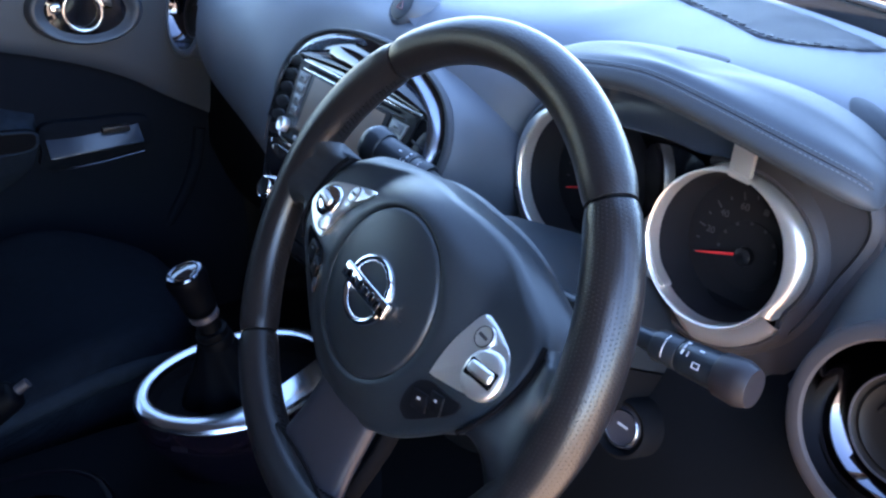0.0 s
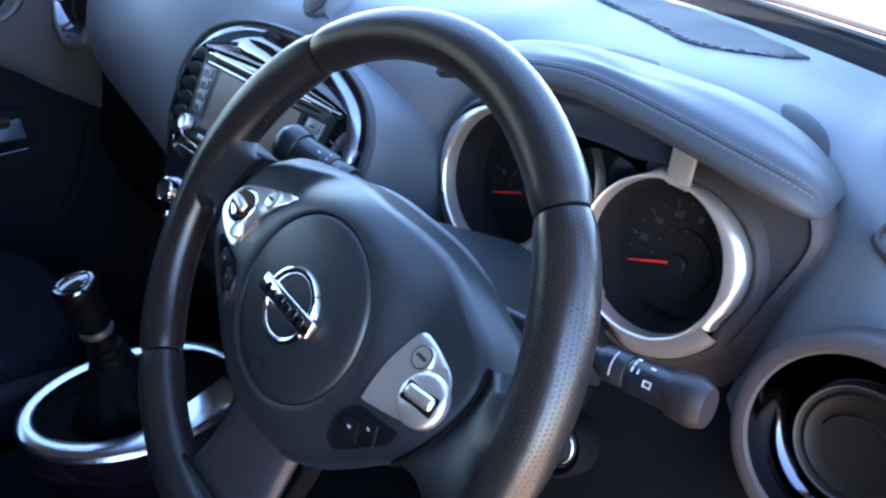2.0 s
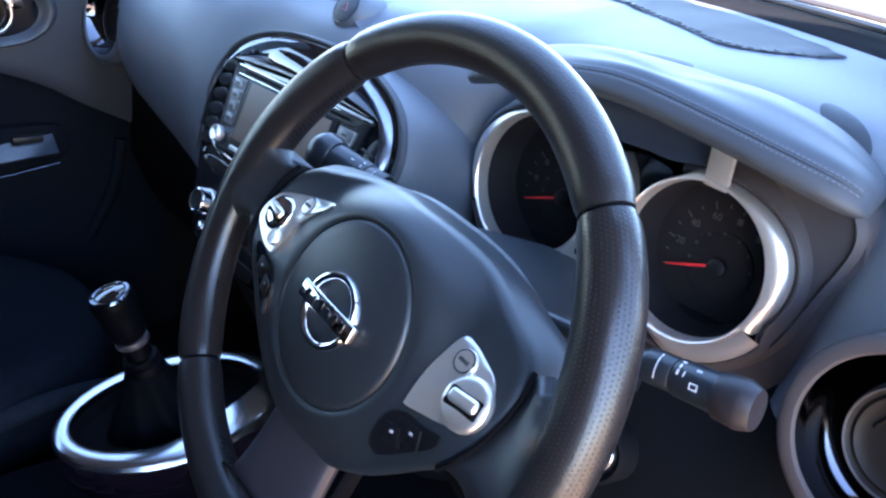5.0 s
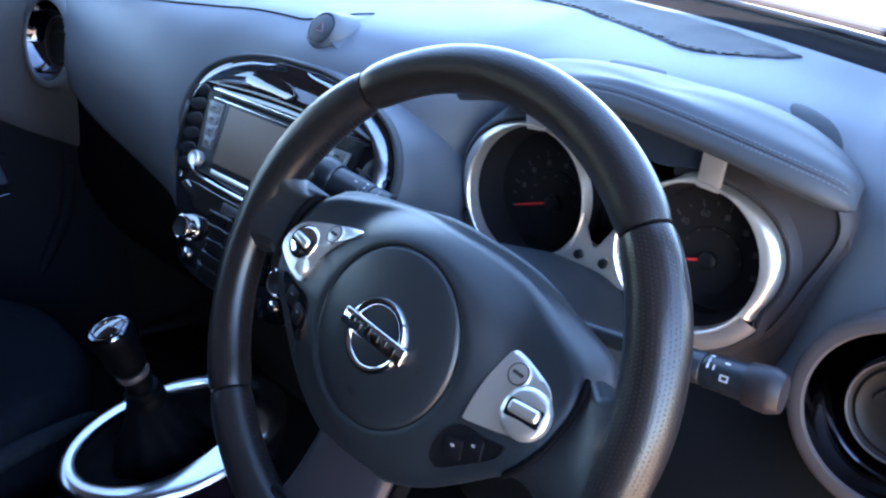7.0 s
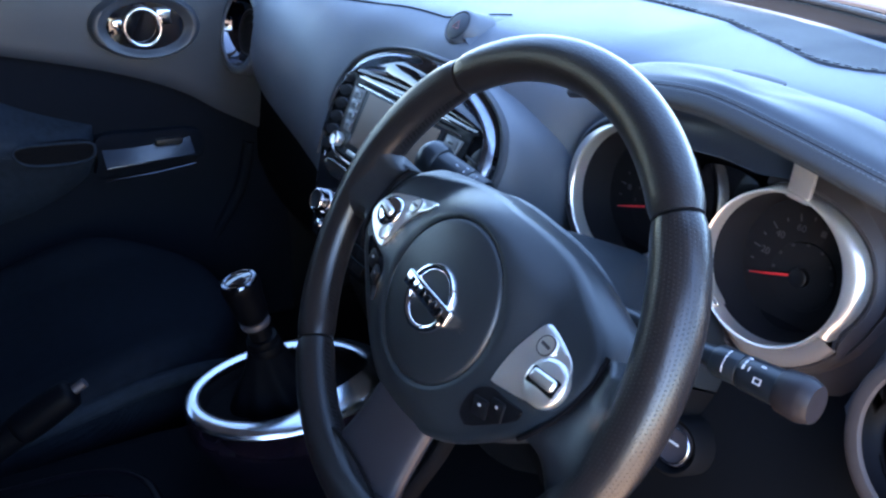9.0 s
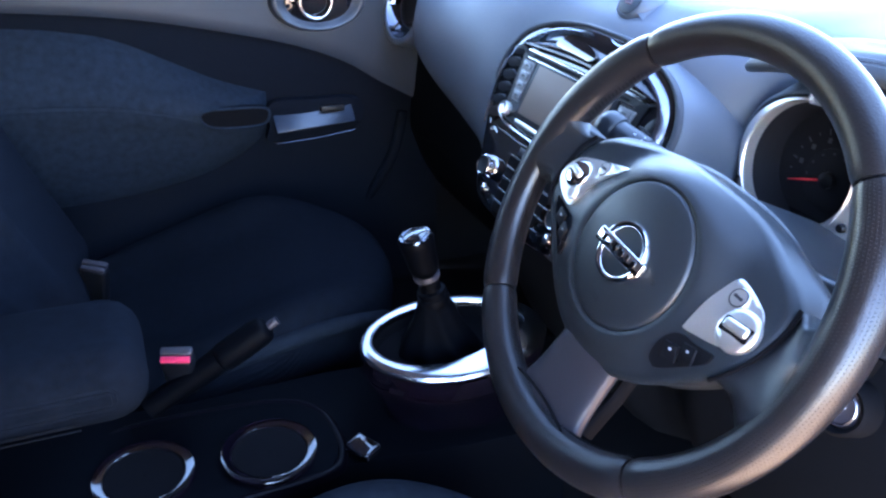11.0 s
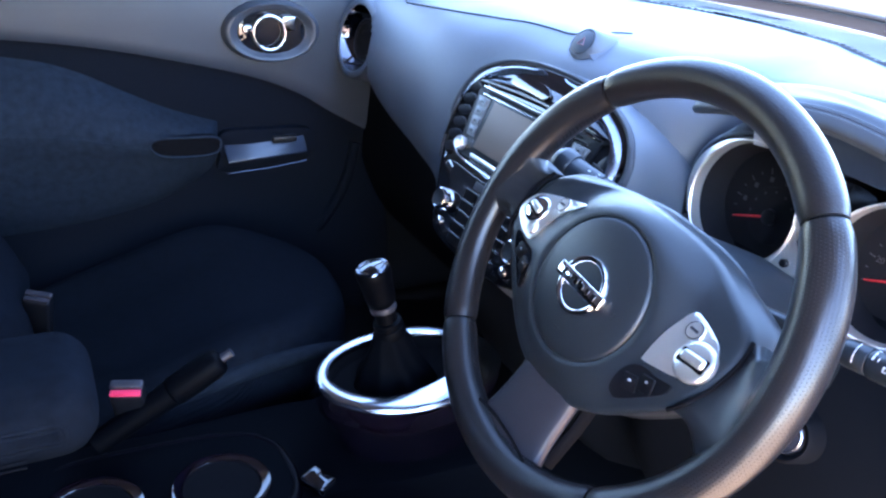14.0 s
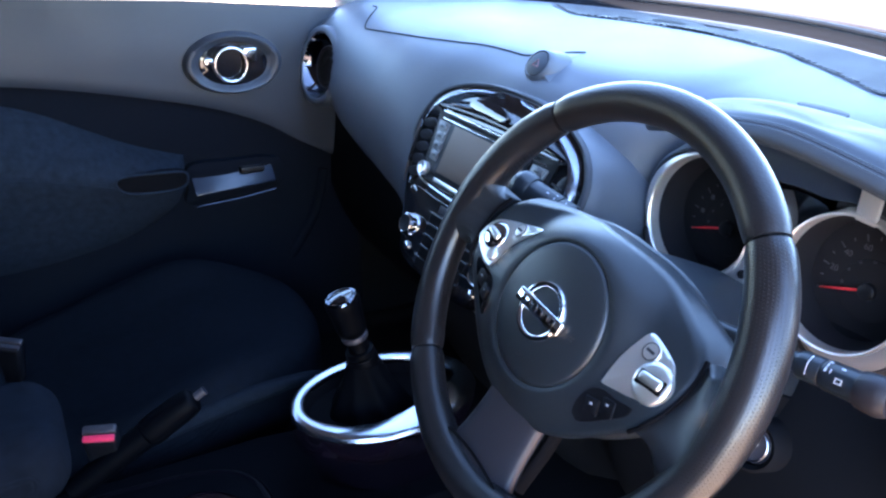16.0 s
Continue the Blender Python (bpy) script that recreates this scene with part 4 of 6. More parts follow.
for s in (1, -1):
    def mir(o):
        return [(s * x, y) for x, y in o][::s]
    bm = B()
    po = PLATE[s]
    pcx, pcy = sum(q[0] for q in po) / len(po), sum(q[1] for q in po) / len(po)
    po = [(pcx + (0.93 if s > 0 else 1.03) * (x - pcx), pcy + (0.95 if s > 0 else 1.03) * (y - pcy)) for x, y in po]
    plate(bm, smooth_outline(mir(po), 70), lambda x, y: pad_height(x, y) + 0.0014, 0.006, bulge=0.0026, rings=7)
    sw = part("switch_plate", bm, SATIN, wheel, "satin silver switch plate")

    def on_pad(x, y, dz=0.0044):
        e = 0.002
        nx = (pad_height(x - e, y) - pad_height(x + e, y)) / (2 * e)
        ny = (pad_height(x, y - e) - pad_height(x, y + e)) / (2 * e)
        return frame_at((x, y, pad_height(x, y) + dz), (1, 0, 0), (nx, ny, 1))
    m = on_pad(s * (0.1142 if s > 0 else 0.1120), 0.0045 + 0.002 * (s < 0)) @ Matrix.Diagonal((1, 1, 1, 1) if s > 0 else (0.86, 0.86, 1, 1))
    bm = B()
    lathe(bm, [(0.0162, -0.004), (0.0160, 0.0000), (0.0150, 0.0011), (0.0120, 0.0022), (0.0060, 0.0030), (0.001, 0.0032)], m, 48)
    part("rocker_dish", bm, CHROME if s < 0 else SATIN, sw, "silver round dish")
    turn = Matrix.Rotation(radians(8 * s), 4, "Z")
    bm = B()
    box(bm, 0, 0, 0.0014, 0.0245, 0.0118, 0.004, bevel=0.0016, seg=4, m=m @ turn)
    part("rocker_gap", bm, DEEP, sw, "black gap round the rocker")
    bm = B()
    box(bm, 0.0006, 0.0008, 0.0030, 0.0212, 0.0082, 0.006, bevel=0.0028, seg=4, m=m @ turn)
    part("rocker", bm, SATIN, sw, "satin silver rocker")
    m = on_pad(s * (0.0969 if s > 0 else 0.0900), 0.0205 if s > 0 else 0.0240)
    bm = B()
    lathe(bm, [(0.0075, -0.003), (0.0074, 0.0004), (0.0070, 0.0006), (0.0066, 0.0004), (0.0064, 0.0009), (0.001, 0.0013)], m, 36)
    part("round_button", bm, SATIN, sw, "small round button")
    bm = B()
    tube(bm, [m @ Vector((0.0067 * math.cos(a), 0.0067 * math.sin(a), 0.0007)) for a in (2 * math.pi * k / 36 for k in range(36))], 0.0004, 6, closed=True)
    part("button_gap", bm, DEEP, sw)
    bm = B()
    box(bm, 0, 0, 0.0013, 0.008, 0.0022, 0.0003, bevel=0, m=m)
    part("button_print", bm, PRINT_DIM, sw)
    if s < 0:
        m = on_pad(s * 0.0995, -0.0085)
        bm = B()
        lathe(bm, [(0.0062, -0.003), (0.0061, 0.0004), (0.0057, 0.0009), (0.0052, 0.0006), (0.001, 0.0011)], m, 36)
        part("round_button", bm, SATIN, sw)
    bm = B()
    plate(bm, smooth_outline(mir(KEYPAD), 60), lambda x, y: pad_height(x, y) + 0.001, 0.004, rings=4)
    kp = part("key_pad", bm, GLOSS if s < 0 else BLACK, wheel, "black switch pad")
    for kx, ky in ((0.0835, -0.0400), (0.0965, -0.0320)):
        m = on_pad(s * kx, ky, 0.001)
        bm = B()
        box(bm, 0, 0, 0.0005, 0.0125, 0.013, 0.0026, bevel=0.0008, m=m @ Matrix.Rotation(radians(12 * s), 4, "Z"))
        part("key", bm, BLACK, kp)
        bm = B()
        box(bm, 0, 0.0020, 0.0019, 0.0024, 0.0016, 0.0003, bevel=0, m=m @ Matrix.Rotation(radians(12 * s), 4, "Z"))
        part("key_print", bm, PRINT, kp)
    # black slot between pad and leather spoke
    bm = B()
    pts = spline([(s * 0.1330, 0.0395, 0), (s * 0.1375, 0.024, 0), (s * 0.1365, 0.000, 0), (s * 0.1300, -0.021, 0), (s * 0.121, -0.034, 0)], 24)
    tube(bm, [(p.x, p.y, pad_height(p.x, p.y) + 0.0004) for p in pts], 0.0017, 8)
    part("slot", bm, DEEP, wheel, "black joint line")
    # leather spoke that runs from the slot flush into the rim
    slot = spline([(0.1350, 0.0385, 0), (0.1390, 0.024, 0), (0.1382, 0.001, 0), (0.1325, -0.018, 0), (0.1245, -0.031, 0)], 24)
    bm = B()
    rows = []
    for i in range(29):
        t = min(max((i - 2) / 24, 0.0), 1.0)
        out = (i - 2 if i < 2 else i - 26 if i > 26 else 0)
        drop = (0.0, 0.0022, 0.0085)[abs(out)]
        out *= 0.0009
        p = slot[round((24 if s > 0 else 18) * t)]
        a = 75 + (31 if s > 0 else 23) * t
        tuck = 52 * (max(0.0, (t - 0.65) / 0.35) ** 2 + max(0.0, (0.30 - t) / 0.30) ** 2)
        q = rim_point(a, radians(116 + tuck), rim_swell(a) - 0.0002)
        zi = pad_height(p.x, p.y) - 0.0008
        top = []
        for k in range(17):
            f = k / 16
            bow = math.sin(math.pi * f) * (0.006 * (1 - t) ** 3 - 0.006 * t ** 3)
            z = zi + (q.z - zi) * (0.55 * f + 0.45 * f * f)
            top.append((p.x + (q.x - p.x) * f, p.y + (q.y - p.y) * f - bow - out, z - drop))
        row = top + [(x, y, z - 0.013 + 0.8 * drop) for x, y, z in top[::-1]]
        rows.append([(s * x, y, z) for x, y, z in row])
    vs = grid(bm, rows, closed_v=True, uvs=lambda i, j: (0.0040 * i, 0.0026 * (j if j < 17 else 33 - j)))
    cap(bm, vs[0])
    cap(bm, vs[-1])
    part("spoke", bm, SPOKE, wheel, "perforated leather side spoke", angle=70)

# lower spoke: smoke-coloured fork
bm = B()
rows = []
for i in range(13):
    f = i / 12
    y = -0.085 - 0.087 * f
    hw = 0.036 + 0.004 * f + 0.010 * f ** 4
    z = pad_height(0, -0.095) - 0.002 + (0.004 - pad_height(0, -0.095)) * smoothstep(0.2, 1, f)
    row = []
    for k in range(24):
        a = 2 * math.pi * k / 24
        row.append((0.009 + hw * math.copysign(abs(math.cos(a)) ** 0.6, math.cos(a)), y, z - 0.010 + 0.010 * math.copysign(abs(math.sin(a)) ** 0.7, math.sin(a))))
    rows.append(row)
vs = grid(bm, rows, closed_v=True)
cap(bm, vs[0])
cap(bm, vs[-1])
part("lower_spoke", bm, SMOKE, wheel, "smoke satin lower spoke")
bm = B()
tube(bm, [(0.009 + x, -0.153 - 2.2 * x * x, 0.0062) for x in (-0.043 + 0.086 * k / 16 for k in range(17))], 0.0013, 8)
part("spoke_seam", bm, DEEP, wheel, "dark seam at the rim")

# narrow brace inside the lower spoke's opening
bm = B()
tube(bm, [(0.040, -0.088, -0.032), (0.038, -0.120, -0.036), (0.043, -0.158, -0.026)], 0.0085, 12, flat=0.6)
part("spoke_brace", bm, DEEP, wheel, "narrow dark brace")

# ---- column shroud and stalks ----
column = thing("steering_column", "grey plastic steering column shroud, shade put into its colour", "steering column", frame_at(Vector((0, 0, SILL)) - NRM * 0.07, (1, 0, 0), NRM))
upper, lower = [], []
for d, w, ht, lo in ((0.02, 0.060, 0.045, 0.050), (0.012, 0.070, 0.052, 0.060), (-0.03, 0.080, 0.072, 0.075), (-0.10, 0.080, 0.077, 0.082), (-0.20, 0.076, 0.072, 0.085), (-0.26, 0.076, 0.066, 0.085)):
    arc = [(math.cos(a), math.sin(a)) for a in (math.pi * k / 24 for k in range(25))]
    upper.append([(w * c, ht * abs(s_) ** 1.1 + 0.001, d) for c, s_ in arc])
    lower.append([(w * c, -lo * abs(s_) ** 0.8 - 0.001, d) for c, s_ in arc[::-1]])
for name, rows, mat, label in (("upper_shell", upper, SHADE_GREY, "grey upper shell, darkened for shade"), ("lower_shell", lower, SHADED_LOWER, "black lower shell")):
    bm = B()
    vs = grid(bm, rows)
    cap(bm, vs[0])
    part(name, bm, mat, column, label, angle=60)
for s in (1, -1):
    m = frame_at((0.0, 0.0, 0.0), (1, 0, 0), (0, 0, 1))
    a, b = (Vector((0.062, 0.10, 0.990)), Vector((0.216, 0.106, 1.006))) if s > 0 else (Vector((-0.062, 0.142, 0.984)), Vector((-0.222, 0.106, 1.018)))
    d = (b - a).normalized()
    st = thing("indicator_stalk" if s > 0 else "wiper_stalk", "black control stalk with white printed symbols", "control stalk", frame_at(a, (0, 0, 1), d))
    L = (b - a).length
    thin = Matrix.Diagonal((0.80, 0.80, 1, 1) if s > 0 else (1.18, 1.18, 1, 1))
    bm = B()
    lathe(bm, [(0.0085, 0.0), (0.0085, 0.075), (0.0100, 0.088), (0.0105, 0.095)], thin, 28)
    part("rod", bm, STALK, st)
    bm = B()
    lathe(bm, [(0.0125, 0.088), (0.0135, 0.090), (0.0135, 0.106), (0.0128, 0.107)], thin, 28)
    part("ring", bm, STALK, st, "knurled ring")
    bm = B()
    lathe(bm, [(0.0132, 0.108), (0.0142, 0.110), (0.0148, L - 0.020), (0.0150, L - 0.016)], thin, 36)
    part("barrel", bm, STALK, st, "black printed barrel")
    bm = B()
    lathe(bm, [(0.0150, L - 0.021), (0.0162, L - 0.0195), (0.0174, L - 0.007), (0.0168, L - 0.0045), (0.0146, L + 0.0004), (0.0138, L + 0.0016), (0.001, L + 0.0020)], thin, 56, sx=1.08, sy=0.98)
    part("end_cap", bm, END_CAP if s > 0 else STALK, st, "dark end cap")
    marks = [(0.0985, 12 + 13 * k, 0.0020, 0.0007) for k in range(7)] + [(0.1125, 8, 0.0016, 0.0022), (0.1120, 26, 0.0030, 0.0009), (0.1120, 46, 0.0034, 0.0012), (0.1160, 46, 0.0034, 0.0006), (0.1230, 20, 0.0014, 0.0030), (0.1215, 70, 0.0040, 0.0007), (0.1260, 70, 0.0040, 0.0007), (0.1238, 62, 0.0007, 0.0040), (0.1238, 78, 0.0007, 0.0040)]
    for h, ang, w, l in marks:
        aa = radians(ang if s > 0 else -ang)
        r = (0.0137 if h < 0.108 else 0.0146) * (0.80 if s > 0 else 1.18)
        bm = B()
        box(bm, 0, 0, 0, 0.0006, w, l, bevel=0, m=Matrix.Translation((r * math.cos(aa), r * math.sin(aa), h)) @ Matrix.Rotation(aa, 4, "Z"))
        part("symbol", bm, WHITE_MARK, st)

# start switch right of the column
m = frame_at((0.080, 0.180, 0.850), (1, 0, 0), (0.1, -0.93, 0.35))
start = thing("start_switch", "round ignition switch with a bright metal ring", "ignition switch", m)
bm = B()
lathe(bm, [(0.027, -0.03), (0.026, 0.006), (0.023, 0.010), (0.0195, 0.007), (0.0185, 0.002)], None, 48, cap_ends=False)
part("ring", bm, SHADED_LOWER, start)
bm = B()
lathe(bm, [(0.0185, 0.000), (0.0175, 0.004), (0.015, 0.006), (0.009, 0.005), (0.001, 0.005)], None, 48)
part("face", bm, SMOKE, start, "smoke grey face")
bm = B()
tube(bm, [(0.0150 * math.cos(a), 0.0150 * math.sin(a), 0.0062) for a in (2 * math.pi * k / 48 for k in range(48))], 0.0009, 8, closed=True)
part("bright_ring", bm, ARCH, start, "bright metal ring")
bm = B()
box(bm, 0, 0.002, 0.0052, 0.010, 0.002, 0.0005, bevel=0)
part("button_print", bm, PRINT, start)

# ---- centre stack ----
SN = Vector((0, -0.908, 0.418))
STACK = frame_at((-0.365, 0.160, 1.011), (1, 0, 0), SN) @ Matrix.Diagonal((1.065, 1, 1, 1))
stack = thing("centre_stack", "gloss black centre stack with screen, vents and heater controls", "centre stack", STACK)
HALF = [(0.0, 0.078), (0.05, 0.076), (0.10, 0.066), (0.143, 0.046), (0.166, 0.018), (0.172, -0.012), (0.166, -0.048), (0.150, -0.090), (0.132, -0.125), (0.112, -0.160), (0.085, -0.185), (0.0, -0.192)]
SOUT = smooth_outline(HALF + [(-x, y) for x, y in HALF[-2:0:-1]], 110)
bm = B()
plate(bm, SOUT, -0.002, 0.03, rings=5)
part("face_panel", bm, GLOSS, stack, "gloss black face panel")
# padded rim round the panel
half = len(SOUT) // 2
OPEN = [p for p in SOUT[half:] if p[1] > -0.10] + [p for p in SOUT[:half] if p[1] > -0.10]
for name, prof, mat, label in (("surround", ((1.0, -0.03), (1.004, -0.003), (1.018, 0.0005), (1.038, 0.0008), (1.050, -0.002), (1.054, -0.008)), DASH_RIM, "dark grey raised rim"),
                               ("shoulder", ((1.048, -0.0060), (1.056, -0.0055), (1.068, -0.010), (1.084, -0.024), (1.100, -0.045), (1.120, -0.075), (1.135, -0.11)), DASH, "grey shoulder round the rim")):
    bm = B()
    grid(bm, [[(x * k, (y + 0.03) * k - 0.03, z - 0.05 * smoothstep(-0.02, -0.10, y)) for x, y in OPEN] for k, z in prof])
    part(name, bm, mat, stack, label, angle=60)
# bright arch lines at both upper corners
for s in (1, -1):
    line = spline([(s * x, y, 0.0) for x, y in ((0.025, 0.0755), (0.07, 0.0720), (0.11, 0.0600), (0.146, 0.038), (0.163, 0.010), (0.167, -0.030), (0.158, -0.062))], 40)
    bm = B()
    rows = []
    for i, p in enumerate(line):
        w = 0.0015 + 0.0105 * math.sin(math.pi * i / 40) ** 0.6
        d = (Vector((0, -0.03, 0)) - p).normalized()
        rows.append([p + d * (w * q) + Vector((0, 0, -0.0050 + 0.0110 * math.sin(0.5 * math.pi * q))) for q in (0, 0.15, 0.35, 0.6, 0.8, 1.0)])
    grid(bm, rows)
    bmesh.ops.solidify(bm, geom=bm.faces[:], thickness=0.003)
    part("arch_trim", bm, ARCH, stack, "glossy smoke arch trim")
    bm = B()
    tube(bm, [r[0] + Vector((0, 0, 0.001)) for r in rows], 0.0007, 6)
    part("arch_line", bm, DARK_CHROME, stack, "thin chrome arch line")
    # oval vent with fins at each side
    m = Matrix.Translation((s * 0.1485, -0.028, -0.001))
    bm = B()
    o = smooth_outline([(s * x, y) for x, y in ((0.128, 0.032), (0.146, 0.026), (0.158, 0.004), (0.160, -0.02), (0.154, -0.052), (0.142, -0.078), (0.132, -0.082), (0.128, -0.055), (0.126, -0.010))][::s], 48)
    rows = [[(x, y, z) for x, y in o] for z in (0.001,)]
    plate(bm, o, 0.0008, 0.004, rings=2)
    vent = part("centre_vent", bm, DEEP, stack, "black centre air vent")
    if s < 0:
        for k in range(6):
            f = k / 5
            m = Matrix.Translation((s * (0.143 - 0.010 * f * f), 0.020 - 0.090 * f, 0.0005)) @ Matrix.Rotation(radians(18), 4, "Z") @ Matrix.Rotation(radians(22), 4, "X")
            bm = B()
            plate(bm, smooth_outline([(-0.0135, -0.0020), (-0.0110, 0.0052), (0.0, 0.0066), (0.0115, 0.0045), (0.0140, -0.0020), (0.0080, -0.0060), (-0.0060, -0.0062)], 28), 0.0030, 0.0024, bulge=0.0007, rings=3, m=m)
            part("petal", bm, PETAL, vent, "rounded grey vent petal")
    else:
        bm = B()
        lathe(bm, [(0.0145, -0.001), (0.0140, 0.003), (0.011, 0.0048), (0.001, 0.0055)], Matrix.Translation((0.1425, -0.022, 0.0005)) @ Matrix.Rotation(radians(-8), 4, "Z"), 32, sx=0.80, sy=2.6)
        part("flap", bm, BLACK, vent, "smooth dark vent flap")
        for k in range(3):
            bm = B()
            box(bm, 0, 0, 0, 0.020, 0.0022, 0.003, bevel=0.0008, m=Matrix.Translation((0.1425, -0.002 - 0.020 * k, 0.0060)) @ Matrix.Rotation(radians(-10), 4, "Z"))
            part("flap_rib", bm, TRIM_DARK, vent)
    bm = B()
    tube(bm, spline([(s * 0.1675, 0.000, 0.001), (s * 0.1655, -0.035, 0.001), (s * 0.155, -0.075, 0.001), (s * 0.149, -0.092, 0.001)], 20), 0.0014, 6)
    part("edge_trim", bm, CHROME, stack, "thin chrome edge")
# top lid with oval tray
bm = B()
rows = []
for i in range(49):
    x = -0.137 + 0.274 * i / 48
    u = x / 0.137
    lo, hi = 0.031 - 0.006 * u * u, 0.0615 - 0.020 * u * u
    lo, hi = lo + 0.004 * abs(u) ** 12, hi - 0.006 * abs(u) ** 12
    rows.append([(x, lo + (hi - lo) * q, 0.0085 - 0.016 * q * q - 0.003 * (1 - q) ** 8 - 0.003 * abs(u) ** 8) for q in (0, 0.04, 0.12, 0.25, 0.45, 0.65, 0.85, 0.95, 1)])
grid(bm, rows)
bmesh.ops.solidify(bm, geom=bm.faces[:], thickness=0.003)
part("top_lid", bm, GLOSS, stack, "gloss black top lid")
bm = B()
plate(bm, smooth_outline([(-0.066, 0.0475), (-0.052, 0.0565), (-0.024, 0.0590), (0.004, 0.0565), (0.018, 0.0475), (0.004, 0.0395), (-0.024, 0.0375), (-0.052, 0.0395)], 48), 0.0085, 0.004, bulge=0.0015, rings=8)
part("oval_button", bm, GLOSS, stack, "oval gloss button")
# head unit
unit = part("head_unit", plate(B(), smooth_outline([(-0.128, 0.019), (-0.125, 0.023), (0, 0.027), (0.125, 0.023), (0.128, 0.019), (0.116, -0.066), (0.110, -0.072), (0, -0.074), (-0.110, -0.072), (-0.116, -0.066)], 90), 0.004, 0.008), BLACK, stack, "black radio unit with a screen")
bm = B()
box(bm, 0, 0.0245, 0.0055, 0.235, 0.0022, 0.0022, bevel=0.0008)
part("chrome_strip", bm, CHROME, unit, "thin chrome strip")
bm = B()
box(bm, 0, 0.0195, 0.0062, 0.200, 0.0030, 0.0010, bevel=0.0004)
part("disc_slot", bm, DEEP, unit)
bm = B()
box(bm, 0, 0.0148, 0.0055, 0.225, 0.0018, 0.0020, bevel=0.0007)
part("chrome_strip", bm, CHROME, unit)
bm = B()
tube(bm, spline([(-0.115, -0.070, 0.006), (-0.09, -0.0775, 0.006), (0, -0.080, 0.006), (0.09, -0.0775, 0.006), (0.115, -0.070, 0.006)], 30), 0.0021, 8)
part("chrome_strip", bm, CHROME, unit, "chrome lower strip")
bm = B()
box(bm, 0.0, -0.0665, 0.0055, 0.155, 0.0055, 0.0030, bevel=0.0010)
part("lower_bar", bm, SATIN, unit, "satin lower bar")
bm = B()
box(bm, 0.0, -0.0235, 0.0052, 0.172, 0.078, 0.0030, bevel=0.0012)
part("screen_frame", bm, BLACK, unit)
bm = B()
box(bm, 0.0, -0.0225, 0.0068, 0.156, 0.067, 0.0010, bevel=0.0004)
part("screen", bm, SCREEN, unit, "switched-off grey screen")
for s in (1, -1):
    bm = B()
    plate(bm, [(s * x, y) for x, y in ((0.0905, 0.011), (0.1185, 0.011), (0.1075, -0.044), (0.0885, -0.044))][::s], 0.0062, 0.004, rings=2)
    strip = part("button_strip", bm, BUTTON, unit, "smoke silver button strip")
    for k in range(4):
        bm = B()
        box(bm, s * (0.1035 - 0.002 * k), 0.004 - 0.0135 * k, 0.0068, 0.019 - 0.0015 * k, 0.0105, 0.0024, bevel=0.0008)
        part("button", bm, BUTTON, strip, "grey button")
        bm = B()
        box(bm, s * (0.1035 - 0.002 * k), 0.004 - 0.0135 * k, 0.0081, 0.008, 0.0022, 0.0003, bevel=0)
        part("button_print", bm, BLACK, strip)
    bm = B()
    lathe(bm, [(0.0095, 0.002), (0.0095, 0.009), (0.0086, 0.0112), (0.0072, 0.0104), (0.001, 0.0100)], Matrix.Translation((s * 0.1075, -0.0595, 0.002)), 36)
    part("volume_knob", bm, SATIN, unit, "satin turning knob")
# heater controls
heater = part("heater_panel", plate(B(), smooth_outline([(-0.128, -0.092), (-0.06, -0.090), (0, -0.090), (0.06, -0.090), (0.128, -0.092), (0.112, -0.14), (0.090, -0.175), (0, -0.182), (-0.090, -0.175), (-0.112, -0.14)], 80), 0.001, 0.006), GLOSS, stack, "gloss black heater panel")
for s in (1, -1):
    m = Matrix.Translation((s * 0.0875, -0.139, 0.0))
    bm = B()
    lathe(bm, [(0.0165, 0.0), (0.0163, 0.004), (0.0155, 0.006), (0.0150, 0.012), (0.0142, 0.0150), (0.0125, 0.0160), (0.0112, 0.0150)], m, 48, cap_ends=False)
    kn = part("heater_knob", bm, CHROME, heater, "chrome heater knob")
    bm = B()
    lathe(bm, [(0.0116, 0.0120), (0.0112, 0.0155), (0.008, 0.0150), (0.001, 0.0146)], m, 40)
    part("knob_face", bm, BLACK, kn, "black knob face")
    bm = B()
    lathe(bm, [(0.0065, 0.0), (0.0062, 0.004), (0.0045, 0.005), (0.001, 0.005)], Matrix.Translation((s * 0.080, -0.168, 0.0)), 24)
    part("small_button", bm, CHROME, heater)
for k in range(5):
    for s in (1, -1):
        bm = B()
        box(bm, s * 0.036, -0.108 - 0.0155 * k, 0.0034, 0.050 - 0.003 * k, 0.0011, 0.0010, bevel=0)
        part("button_line", bm, CHROME, heater)
    for x in (-0.042, -0.014, 0.014, 0.042):
        bm = B()
        box(bm, x * (1 - 0.05 * k), -0.1155 - 0.0155 * k, 0.0022, 0.025, 0.0125, 0.0022, bevel=0.0006)
        part("heater_button", bm, DEEP, heater)
bm = B()
box(bm, 0, -0.098, 0.0022, 0.088, 0.011, 0.0012, bevel=0.0004)
part("heater_display", bm, SMOKE, heater, "dull heater display")

